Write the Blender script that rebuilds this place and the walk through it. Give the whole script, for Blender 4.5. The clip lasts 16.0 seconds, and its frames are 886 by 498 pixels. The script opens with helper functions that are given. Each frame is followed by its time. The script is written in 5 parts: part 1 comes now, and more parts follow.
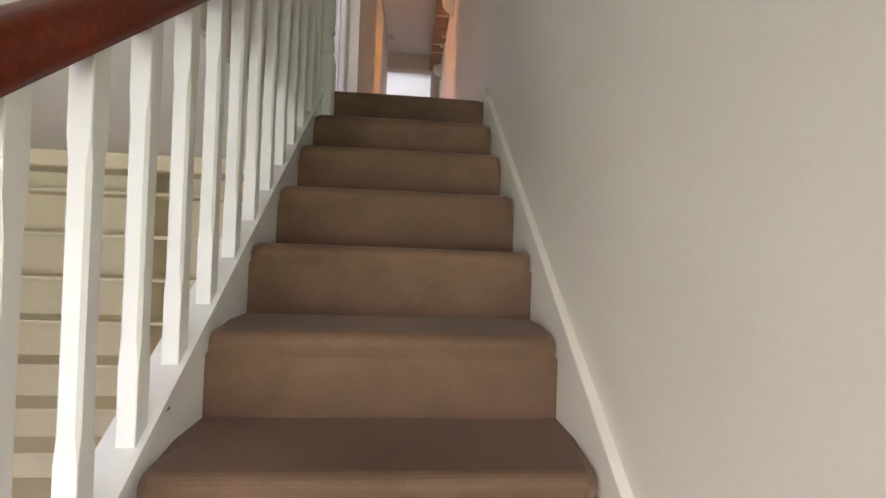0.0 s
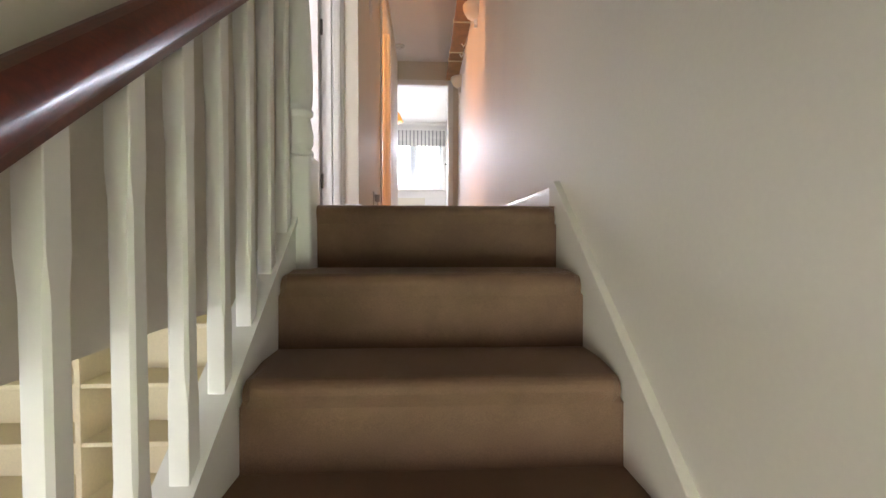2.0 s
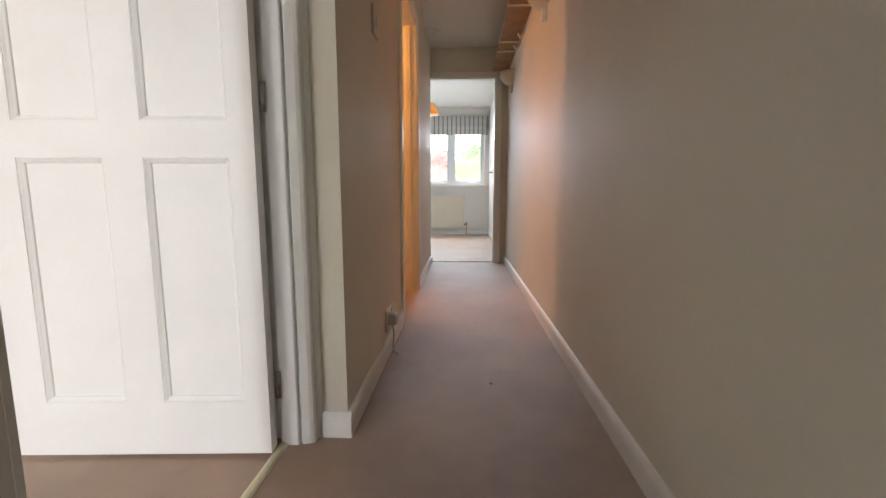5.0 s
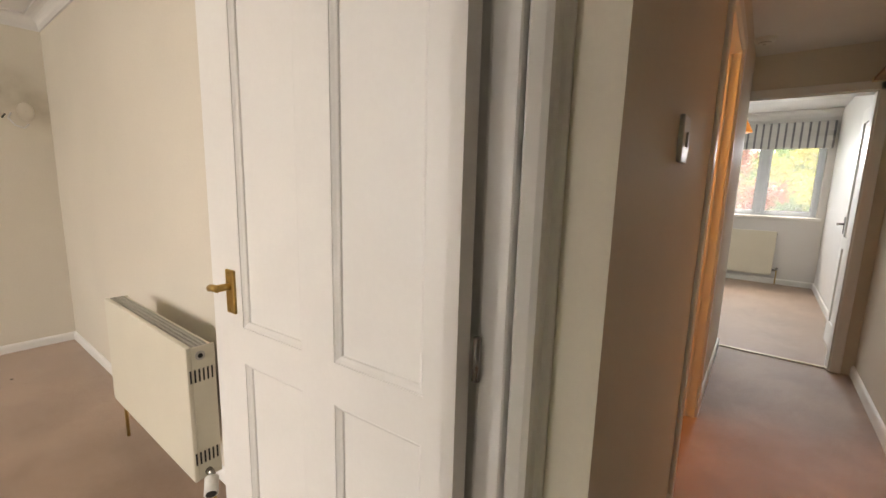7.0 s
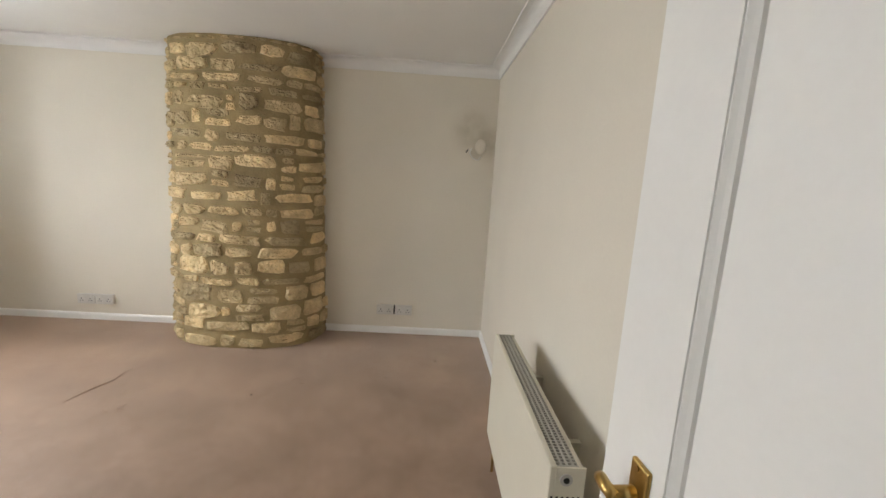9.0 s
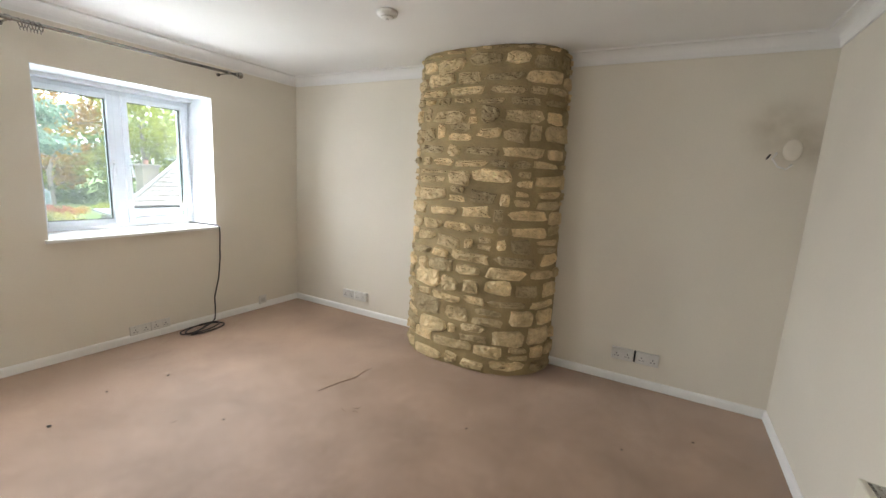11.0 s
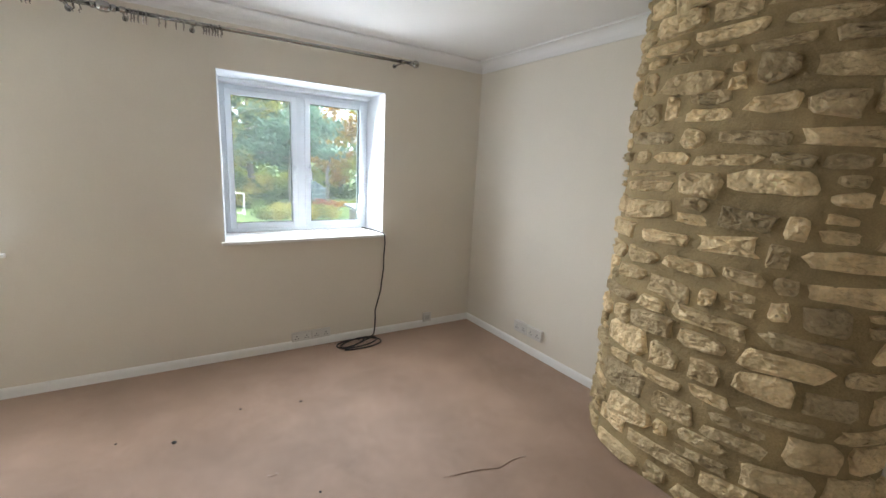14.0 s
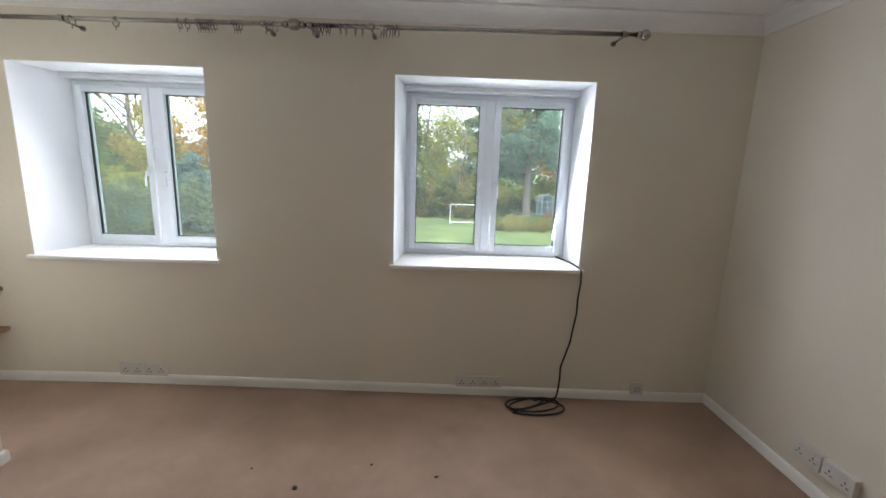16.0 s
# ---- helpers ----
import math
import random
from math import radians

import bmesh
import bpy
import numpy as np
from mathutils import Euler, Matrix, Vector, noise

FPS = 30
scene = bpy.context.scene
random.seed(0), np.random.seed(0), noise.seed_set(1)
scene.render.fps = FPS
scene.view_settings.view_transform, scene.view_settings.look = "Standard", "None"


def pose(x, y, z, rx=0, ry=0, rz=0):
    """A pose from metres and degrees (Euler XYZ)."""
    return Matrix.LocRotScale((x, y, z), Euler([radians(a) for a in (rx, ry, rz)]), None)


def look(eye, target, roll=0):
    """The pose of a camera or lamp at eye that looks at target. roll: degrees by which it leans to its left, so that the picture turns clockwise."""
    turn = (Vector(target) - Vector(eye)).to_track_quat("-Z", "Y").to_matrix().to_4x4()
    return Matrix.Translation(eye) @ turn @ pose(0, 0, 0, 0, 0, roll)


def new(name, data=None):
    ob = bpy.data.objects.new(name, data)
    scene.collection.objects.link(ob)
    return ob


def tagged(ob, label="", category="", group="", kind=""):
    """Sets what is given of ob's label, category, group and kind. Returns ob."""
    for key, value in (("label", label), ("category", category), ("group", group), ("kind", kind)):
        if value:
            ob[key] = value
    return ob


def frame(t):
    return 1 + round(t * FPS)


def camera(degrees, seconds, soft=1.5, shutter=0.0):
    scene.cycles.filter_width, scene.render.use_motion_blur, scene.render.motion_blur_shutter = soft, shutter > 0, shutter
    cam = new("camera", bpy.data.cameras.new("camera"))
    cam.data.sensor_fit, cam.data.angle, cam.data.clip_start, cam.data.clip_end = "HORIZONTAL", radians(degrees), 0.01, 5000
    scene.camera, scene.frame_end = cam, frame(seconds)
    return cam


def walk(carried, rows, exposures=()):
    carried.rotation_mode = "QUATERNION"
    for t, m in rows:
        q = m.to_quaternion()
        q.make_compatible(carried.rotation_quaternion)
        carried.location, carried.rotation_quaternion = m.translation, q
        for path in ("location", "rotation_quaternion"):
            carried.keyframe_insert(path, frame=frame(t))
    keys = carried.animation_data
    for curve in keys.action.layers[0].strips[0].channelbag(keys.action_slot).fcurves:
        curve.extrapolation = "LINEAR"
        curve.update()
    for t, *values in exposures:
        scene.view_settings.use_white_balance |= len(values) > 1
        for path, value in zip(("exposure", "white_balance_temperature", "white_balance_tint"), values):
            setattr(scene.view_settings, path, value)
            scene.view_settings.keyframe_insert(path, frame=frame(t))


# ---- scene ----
cam = camera(94.0, 16.0)

EXPOSURES = [(0.0, 4.4, 6500, 26), (1.0, 4.6, 6650, 26), (2.0, 5.0, 6650, 22), (3.0, 5.15, 6500, 18), (3.5, 4.95, 6500, 18), (4.2, 4.45, 6400, 15), (6.5, 3.88, 7900, 21), (7.5, 3.8, 7550, 15), (9.0, 3.6, 6750, 13), (10.0, 3.58, 6700, 13), (12.5, 3.45, 6350, 11), (13.5, 3.3, 6350, 12), (15.0, 2.93, 6400, 14), (16.0, 2.52, 6450, 15)]
PATH = [
    (0, (-0.395, -2.148, -0.807), (-0.225, -0.156, -0.793), 2.1),
    (0.5, (-0.388, -1.979, -0.634), (-0.412, 0.021, -0.641), 1.4),
    (1, (-0.394, -1.74, -0.477), (-0.333, 0.259, -0.494), 2.8),
    (1.5, (-0.409, -1.506, -0.277), (-0.319, 0.491, -0.329), 0.9),
    (2, (-0.457, -1.334, -0.103), (-0.365, 0.663, -0.159), 0.1),
    (2.5, (-0.452, -1.159, 0.037), (-0.389, 0.838, -0.032), 0.4),
    (3, (-0.478, -0.966, 0.208), (-0.424, 1.03, 0.101), 0.4),
    (3.5, (-0.455, -0.786, 0.348), (-0.337, 1.203, 0.181), -0.2),
    (4, (-0.462, -0.591, 0.518), (-0.365, 1.394, 0.294), -0.9),
    (4.2, (-0.462, -0.516, 0.554), (-0.398, 1.469, 0.317), -0.9),
    (6.5, (-0.522, 0.202, 1.148), (-1.312, 2.01, 0.825), 1.2),
    (7, (-0.643, 0.312, 1.273), (-1.843, 1.881, 0.957), 1.5),
    (7.5, (-0.781, 0.356, 1.36), (-2.297, 1.621, 1.037), 2.1),
    (8, (-0.917, 0.384, 1.366), (-2.682, 1.258, 1.015), 4.1),
    (8.5, (-1.089, 0.477, 1.363), (-3.013, 0.906, 1.029), 4.3),
    (9, (-1.184, 0.491, 1.387), (-3.155, 0.568, 1.06), 3.5),
    (9.5, (-1.323, 0.485, 1.41), (-3.282, 0.268, 1.07), 3.5),
    (10, (-1.431, 0.413, 1.416), (-3.338, -0.082, 1.071), 3.7),
    (12.5, (-1.936, 0.156, 1.436), (-3.422, -1.137, 1.091), 2.5),
    (13, (-2.091, 0.055, 1.439), (-3.509, -1.309, 1.082), 2.9),
    (13.5, (-2.25, -0.043, 1.436), (-3.542, -1.519, 1.045), 3.1),
    (14, (-2.448, -0.152, 1.445), (-3.524, -1.791, 1.049), 2.9),
    (14.5, (-2.597, -0.251, 1.442), (-3.428, -2.026, 1.044), 2.7),
    (15, (-2.725, -0.429, 1.44), (-3.319, -2.298, 1.046), 2.1),
    (15.5, (-2.838, -0.564, 1.439), (-3.166, -2.502, 1.067), 1.5),
    (16, (-2.952, -0.744, 1.454), (-3.0, -2.706, 1.073), 1.9),
]
walk(cam, [(t, look(eye, target, roll)) for t, eye, target, roll in PATH], EXPOSURES)

# ---- world and sun: overcast autumn day ----
world = bpy.data.worlds.new("overcast_sky")
scene.world = world
world.use_nodes = True
wn = world.node_tree.nodes
sky = wn.new("ShaderNodeTexSky")
sky.sky_type = "NISHITA"
sky.sun_disc = False
sky.sun_elevation, sky.sun_rotation = radians(68), radians(0)
sky.dust_density, sky.air_density, sky.ozone_density = 5.0, 1.0, 1.0
wn["Background"].inputs["Strength"].default_value = 0.14
# thin even cloud over the clear sky
cloud = wn.new("ShaderNodeMix")
cloud.data_type = "RGBA"
cloud.inputs["Factor"].default_value = 0.7
cloud.inputs["B"].default_value = (7.0, 7.25, 7.5, 1)
world.node_tree.links.new(sky.outputs[0], cloud.inputs["A"])
world.node_tree.links.new(cloud.outputs["Result"], wn["Background"].inputs["Color"])
sun = new("sun", bpy.data.lights.new("sun", "SUN"))
sun.data.energy, sun.data.angle, sun.data.color = 1.3, radians(60), (1.0, 0.98, 0.95)
sun.matrix_basis = pose(0, 10, 30, -22, 0, 8)


def bulb(name, at, watts, colour, radius=0.06):
    ob = new(name, bpy.data.lights.new(name, "POINT"))
    ob.data.energy, ob.data.color, ob.data.shadow_soft_size = watts, colour, radius
    ob.location = at
    return ob


def window_light(name, at, aim, wide, high, watts, colour=(0.90, 0.955, 1.0), spread=180):
    """Stands in for the sky in an opening."""
    ob = new(name, bpy.data.lights.new(name, "AREA"))
    ob.data.shape, ob.data.size, ob.data.size_y, ob.data.energy = "RECTANGLE", wide, high, watts
    ob.data.color, ob.data.spread = colour, radians(spread)
    ob.matrix_basis = look(at, aim)


# unseen opening behind the stair foot, added to light the lower steps
window_light("stair_door_daylight", (-0.41, -3.45, -0.9), (-0.41, -1.5, -1.55), 0.5, 0.8, 0.22, spread=110)
window_light("hall_window_daylight", (-1.4, -3.56, -1.12), (-1.6, 0, -1.3), 1.1, 1.1, 1.1)
window_light("hall_window_daylight", (-3.25, -3.56, -1.12), (-3.0, 0, -1.3), 1.2, 1.1, 1.1)
# lamp in the unseen west half of the bedroom window, added to brighten it
window_light("bedroom_window_daylight", (-2.0, 7.60, 1.42), (-2.1, 4, 0.7), 0.95, 1.0, 2.0, (0.66, 0.83, 1.0))
window_light("bedroom_window_head_daylight", (-0.80, 7.49, 1.822), (-0.50, 1.2, 0.0), 1.0, 0.02, 0.85, (0.75, 0.87, 1.0), 80)
for xc, xm, wide in ((-3.283, -3.302, 1.10), (-1.115, -1.144, 1.04)):
    window_light("living_window_daylight", (xc, -3.212, 1.940), (xc, -1.45, 0.0), wide, 0.02, 0.75, (0.91, 0.955, 1.0), 104)
    window_light("living_window_lower_daylight", (xc, -3.165, 0.893), (xc, -1.2, 2.6), 1.0, 0.02, 0.60, (0.80, 0.91, 1.0))
    window_light("living_window_reveal_daylight", (xc, -3.42, 1.942), (xc, -2.8, 0.9), wide - .14, 0.02, 0.12, (0.86, 0.93, 1.0))
    window_light("living_window_middle_daylight", (xm, -3.47, 1.41), (xm, -2.47, 1.16), 0.006, 0.85, 1.55, (0.91, 0.955, 1.0), 174)
    window_light("living_window_side_daylight", (xc - wide / 2 + .06, -3.47, 1.41), (xc - wide / 2 + .06, -2.47, 1.16), 0.006, 0.85, 0.70, (0.91, 0.955, 1.0), 174)
bulb("bathroom_lamp_light", (-1.75, 2.52, 1.9), 1.9, (1.0, 0.42, 0.10))


# ---- materials ----
def mat(name, colour, rough=0.6, metal=0.0, vary=0.08, scale=6.0, fine=0.05, fine_scale=90.0,
        bump=0.1, bump_scale=120.0, tint=None, islands=0.0, coat=0.0, spec=0.5, deep=0.01):
    m = bpy.data.materials.new(name)
    m.use_nodes = True
    nt = m.node_tree
    n, l = nt.nodes, nt.links
    b = n["Principled BSDF"]
    co = n.new("ShaderNodeTexCoord")
    big = n.new("ShaderNodeTexNoise")
    big.inputs["Scale"].default_value, big.inputs["Detail"].default_value = scale, 5
    l.new(co.outputs["Object"], big.inputs["Vector"])
    small = n.new("ShaderNodeTexNoise")
    small.inputs["Scale"].default_value, small.inputs["Detail"].default_value = fine_scale, 3
    l.new(co.outputs["Object"], small.inputs["Vector"])
    ramp = n.new("ShaderNodeMix")
    ramp.data_type = "RGBA"
    lo = [c * (1 - vary) for c in colour]
    hi = [min(1, c * (1 + vary)) for c in (tint or colour)]
    ramp.inputs["A"].default_value, ramp.inputs["B"].default_value = (*lo, 1), (*hi, 1)
    sharp = n.new("ShaderNodeMapRange")
    sharp.inputs["From Min"].default_value, sharp.inputs["From Max"].default_value = 0.3, 0.7
    l.new(big.outputs["Fac"], sharp.inputs["Value"])
    l.new(sharp.outputs["Result"], ramp.inputs["Factor"])
    hsv = n.new("ShaderNodeHueSaturation")
    l.new(ramp.outputs["Result"], hsv.inputs["Color"])
    v = n.new("ShaderNodeMapRange")
    v.inputs["From Min"].default_value, v.inputs["From Max"].default_value = 0.25, 0.75
    v.inputs["To Min"].default_value, v.inputs["To Max"].default_value = 1 - fine, 1 + fine
    l.new(small.outputs["Fac"], v.inputs["Value"])
    if islands:
        inf = n.new("ShaderNodeObjectInfo")
        geo = n.new("ShaderNodeNewGeometry")
        add = n.new("ShaderNodeMath")
        add.operation = "ADD"
        l.new(inf.outputs["Random"], add.inputs[0])
        l.new(geo.outputs["Random Per Island"], add.inputs[1])
        fr = n.new("ShaderNodeMath")
        fr.operation = "FRACT"
        l.new(add.outputs[0], fr.inputs[0])
        iv = n.new("ShaderNodeMapRange")
        iv.inputs["To Min"].default_value, iv.inputs["To Max"].default_value = 1 - islands, 1 + islands
        l.new(fr.outputs[0], iv.inputs["Value"])
        mul = n.new("ShaderNodeMath")
        mul.operation = "MULTIPLY"
        l.new(v.outputs["Result"], mul.inputs[0])
        l.new(iv.outputs["Result"], mul.inputs[1])
        l.new(mul.outputs[0], hsv.inputs["Value"])
    else:
        l.new(v.outputs["Result"], hsv.inputs["Value"])
    l.new(hsv.outputs["Color"], b.inputs["Base Color"])
    b.inputs["Roughness"].default_value, b.inputs["Metallic"].default_value = rough, metal
    b.inputs["Coat Weight"].default_value, b.inputs["Coat Roughness"].default_value = coat, 0.15
    b.inputs["Specular IOR Level"].default_value = spec
    if bump:
        bt = n.new("ShaderNodeTexNoise")
        bt.inputs["Scale"].default_value, bt.inputs["Detail"].default_value = bump_scale, 4
        l.new(co.outputs["Object"], bt.inputs["Vector"])
        bp = n.new("ShaderNodeBump")
        bp.inputs["Strength"].default_value, bp.inputs["Distance"].default_value = bump, deep
        l.new(bt.outputs["Fac"], bp.inputs["Height"])
        l.new(bp.outputs["Normal"], b.inputs["Normal"])
    return m


def glass_mat(name):
    m = bpy.data.materials.new(name)
    m.use_nodes = True
    n, l = m.node_tree.nodes, m.node_tree.links
    n.remove(n["Principled BSDF"])
    tr, gl, mx, fr = (n.new("ShaderNodeBsdfTransparent"), n.new("ShaderNodeBsdfGlossy"), n.new("ShaderNodeMixShader"), n.new("ShaderNodeFresnel"))
    gl.inputs["Roughness"].default_value = 0.02
    fr.inputs["IOR"].default_value = 1.35
    tr.inputs["Color"].default_value = (0.70, 0.74, 0.75, 1)
    l.new(fr.outputs[0], mx.inputs[0]), l.new(tr.outputs[0], mx.inputs[1]), l.new(gl.outputs[0], mx.inputs[2])
    # a milky veil over the view, put in as a pale translucent layer
    du, m2 = n.new("ShaderNodeBsdfTranslucent"), n.new("ShaderNodeMixShader")
    du.inputs["Color"].default_value = (0.9, 0.95, 1.0, 1)
    m2.inputs[0].default_value = 0.035
    l.new(mx.outputs[0], m2.inputs[1]), l.new(du.outputs[0], m2.inputs[2])
    l.new(m2.outputs[0], n["Material Output"].inputs["Surface"])
    return m


def carpet_mat(name, colour, dark, sheen, stain, spec):
    m = mat(name, colour, rough=0.55, vary=0.07, scale=2.6, fine=0.22, fine_scale=420, bump=0.35, bump_scale=500, tint=dark, spec=spec)
    n, l = m.node_tree.nodes, m.node_tree.links
    b = n["Principled BSDF"]
    b.inputs["Sheen Weight"].default_value = sheen
    b.inputs["Sheen Roughness"].default_value = 0.32
    b.inputs["Sheen Tint"].default_value = (1.0, 0.88, 0.76, 1)
    src = b.inputs["Base Color"].links[0].from_socket
    co = n["Texture Coordinate"]
    st = n.new("ShaderNodeTexNoise")
    st.inputs["Scale"].default_value, st.inputs["Detail"].default_value, st.inputs["Roughness"].default_value = 1.7, 8, 0.66
    l.new(co.outputs["Object"], st.inputs["Vector"])
    mr = n.new("ShaderNodeMapRange")
    mr.inputs["From Min"].default_value, mr.inputs["From Max"].default_value = 0.52, 0.68
    mr.inputs["To Min"].default_value, mr.inputs["To Max"].default_value = 0.0, stain
    l.new(st.outputs["Fac"], mr.inputs["Value"])
    mx = n.new("ShaderNodeMix")
    mx.data_type = "RGBA"
    mx.inputs["B"].default_value = (colour[0] * 0.5, colour[1] * 0.46, colour[2] * 0.42, 1)
    l.new(mr.outputs["Result"], mx.inputs["Factor"])
    l.new(src, mx.inputs["A"])
    # pile brushed to and fro, at hand size
    pile = n.new("ShaderNodeTexNoise")
    pile.inputs["Scale"].default_value, pile.inputs["Detail"].default_value, pile.inputs["Distortion"].default_value = 13.0, 6, 0.8
    l.new(co.outputs["Object"], pile.inputs["Vector"])
    pr = n.new("ShaderNodeMapRange")
    pr.inputs["From Min"].default_value, pr.inputs["From Max"].default_value = 0.3, 0.7
    pr.inputs["To Min"].default_value, pr.inputs["To Max"].default_value = 0.945, 1.055
    l.new(pile.outputs["Fac"], pr.inputs["Value"])
    ph = n.new("ShaderNodeHueSaturation")
    l.new(pr.outputs["Result"], ph.inputs["Value"])
    l.new(mx.outputs["Result"], ph.inputs["Color"])
    l.new(ph.outputs["Color"], b.inputs["Base Color"])
    return m


M_WALL = mat("magnolia_wall_paint", (0.74, 0.692, 0.60), rough=0.64, vary=0.035, scale=1.3, fine=0.015, bump=0.07, bump_scale=30, spec=0.16)
M_CEIL = mat("white_ceiling_paint", (0.80, 0.79, 0.77), rough=0.8, vary=0.02, scale=2, fine=0.015, bump=0.08, bump_scale=70)
M_GLOSS = mat("white_gloss_paint", (0.85, 0.845, 0.82), rough=0.45, spec=0.3, vary=0.025, scale=4, fine=0.01, bump=0.04, bump_scale=35)
M_UPVC = mat("white_upvc", (0.78, 0.835, 0.89), rough=0.25, vary=0.01, fine=0.005, bump=0)
M_CARPET = carpet_mat("taupe_carpet", (0.295, 0.188, 0.126), (0.36, 0.238, 0.167), 0.7, 0.32, 0.7)
M_STAIR = carpet_mat("brown_stair_carpet", (0.150, 0.084, 0.047), (0.20, 0.114, 0.067), 0.4, 0.45, 0.35)
M_MAHOG = mat("mahogany_varnish", (0.165, 0.028, 0.013), rough=0.4, vary=0.2, scale=9, fine=0.3, fine_scale=110, bump=0.05, bump_scale=90, coat=0.1, spec=0.32)
M_BRASS = mat("aged_brass", (0.50, 0.34, 0.12), rough=0.32, metal=1.0, vary=0.15, scale=30, bump=0.05)
M_STEEL = mat("brushed_pewter", (0.34, 0.33, 0.31), rough=0.24, metal=1.0, vary=0.1, scale=30, bump=0.03)
# white paint tinted blue: the sky's light on the reveals, put into the colour
M_REVEAL = mat("sky_tinted_reveal_paint", (0.78, 0.81, 0.84), rough=0.5, vary=0.02, scale=3, fine=0.01, bump=0.04, bump_scale=40, spec=0.3)
M_RAD = mat("cream_radiator_enamel", (0.72, 0.685, 0.57), rough=0.32, vary=0.02, scale=5, fine=0.01, bump=0.02)
M_DARK = mat("dark_void", (0.03, 0.028, 0.025), rough=0.8, bump=0)
M_GRILLE = mat("grey_grille_enamel", (0.46, 0.45, 0.40), rough=0.45, bump=0)
M_BLACK = mat("black_rubber", (0.012, 0.012, 0.013), rough=0.5, bump=0.02)
M_PLASTIC = mat("white_plastic", (0.80, 0.79, 0.76), rough=0.35, vary=0.01, bump=0)
M_SOCKET = mat("dull_white_socket_plastic", (0.66, 0.64, 0.60), rough=0.4, vary=0.03, bump=0)
M_SLOT = mat("socket_pin_hole_grey", (0.2, 0.19, 0.18), rough=0.6, vary=0.02, bump=0)
M_GREYPL = mat("grey_plastic", (0.50, 0.48, 0.45), rough=0.4, vary=0.02, bump=0)
M_MORTAR = mat("sand_mortar", (0.345, 0.26, 0.13), rough=0.95, vary=0.2, scale=7, fine=0.16, fine_scale=160, bump=0.7, bump_scale=70)
M_STONE = mat("honey_limestone", (0.55, 0.415, 0.22), rough=0.92, vary=0.14, scale=7, fine=0.12, fine_scale=60, bump=1.0, bump_scale=26, tint=(0.70, 0.56, 0.33), islands=0.36, deep=0.05)
M_WOOD = mat("orange_pine", (0.33, 0.165, 0.06), rough=0.45, vary=0.25, scale=9, fine=0.15, fine_scale=50, bump=0.08)
M_SHELFW = mat("dull_pine_shelf", (0.36, 0.22, 0.12), rough=0.5, vary=0.2, scale=9, fine=0.12, bump=0.05)
M_CREAM = mat("cream_shelf_paint", (0.72, 0.64, 0.46), rough=0.45, vary=0.03, scale=3, bump=0.04)
M_GLASS = glass_mat("window_glass")
M_TERRA = mat("landing_carpet_edge", (0.74, 0.68, 0.48), rough=0.5, vary=0.1, bump=0.1)


# ---- mesh helpers ----
def root_of(ob):
    while ob.parent:
        ob = ob.parent
    return ob


def part(name, bm, material, parent=None, label="", smooth=False):
    """Links bm, drawn in world metres, as one mesh object under a thing or part."""
    if parent:
        bmesh.ops.translate(bm, verts=bm.verts, vec=-root_of(parent).location)
    bmesh.ops.recalc_face_normals(bm, faces=bm.faces)
    me = bpy.data.meshes.new(name)
    bm.to_mesh(me)
    bm.free()
    if smooth:
        me.polygons.foreach_set("use_smooth", [True] * len(me.polygons))
    me.materials.append(material)
    ob = new(name, me)
    if parent:
        ob.parent = parent
    if label:
        ob["label"] = label
    return ob


def thing(name, at, label, category, group="", kind=""):
    ob = new(name)
    ob.empty_display_size = 0.05
    ob.location = at
    return tagged(ob, label, category, group, kind)


def setting(name, bm, material, label, category, smooth=False):
    return tagged(part(name, bm, material, smooth=smooth), label, category, "", "structure")


def box(bm, x0, x1, y0, y1, z0, z1, bevel=0.0, seg=1):
    vs = [bm.verts.new((x, y, z)) for x in (x0, x1) for y in (y0, y1) for z in (z0, z1)]
    fs = [bm.faces.new([vs[i] for i in q]) for q in ((0, 1, 3, 2), (4, 6, 7, 5), (0, 4, 5, 1), (2, 3, 7, 6), (0, 2, 6, 4), (1, 5, 7, 3))]
    if bevel:
        es = list({e for f in fs for e in f.edges})
        bmesh.ops.bevel(bm, geom=es, offset=bevel, segments=seg, affect="EDGES", profile=0.5)
    return bm


def boxes(*lims, bevel=0.0, seg=1):
    bm = bmesh.new()
    for b in lims:
        box(bm, *b, bevel=bevel, seg=seg)
    return bm


def prism(pts, axis, a, b, bm=None):
    """Extrudes a closed outline along an axis from a to b; pts lie in the other two axes, in x, y, z order."""
    bm = bm or bmesh.new()

    def at(p, v):
        return {"x": (v, p[0], p[1]), "y": (p[0], v, p[1]), "z": (p[0], p[1], v)}[axis]
    lo = [bm.verts.new(at(p, a)) for p in pts]
    hi = [bm.verts.new(at(p, b)) for p in pts]
    n = len(pts)
    for i in range(n):
        bm.faces.new((lo[i], lo[(i + 1) % n], hi[(i + 1) % n], hi[i]))
    bm.faces.new(lo[::-1]), bm.faces.new(hi)
    return bm


def lathe(profile, cx, cy, n=20, bm=None):
    """Turns a profile of (radius, z) about an upright axis."""
    bm = bm or bmesh.new()
    rings = [[bm.verts.new((cx + r * math.cos(2 * math.pi * i / n), cy + r * math.sin(2 * math.pi * i / n), z)) for i in range(n)] for r, z in profile]
    for a, b in zip(rings, rings[1:]):
        for i in range(n):
            bm.faces.new((a[i], a[(i + 1) % n], b[(i + 1) % n], b[i]))
    bm.faces.new(rings[0][::-1]), bm.faces.new(rings[-1])
    return bm


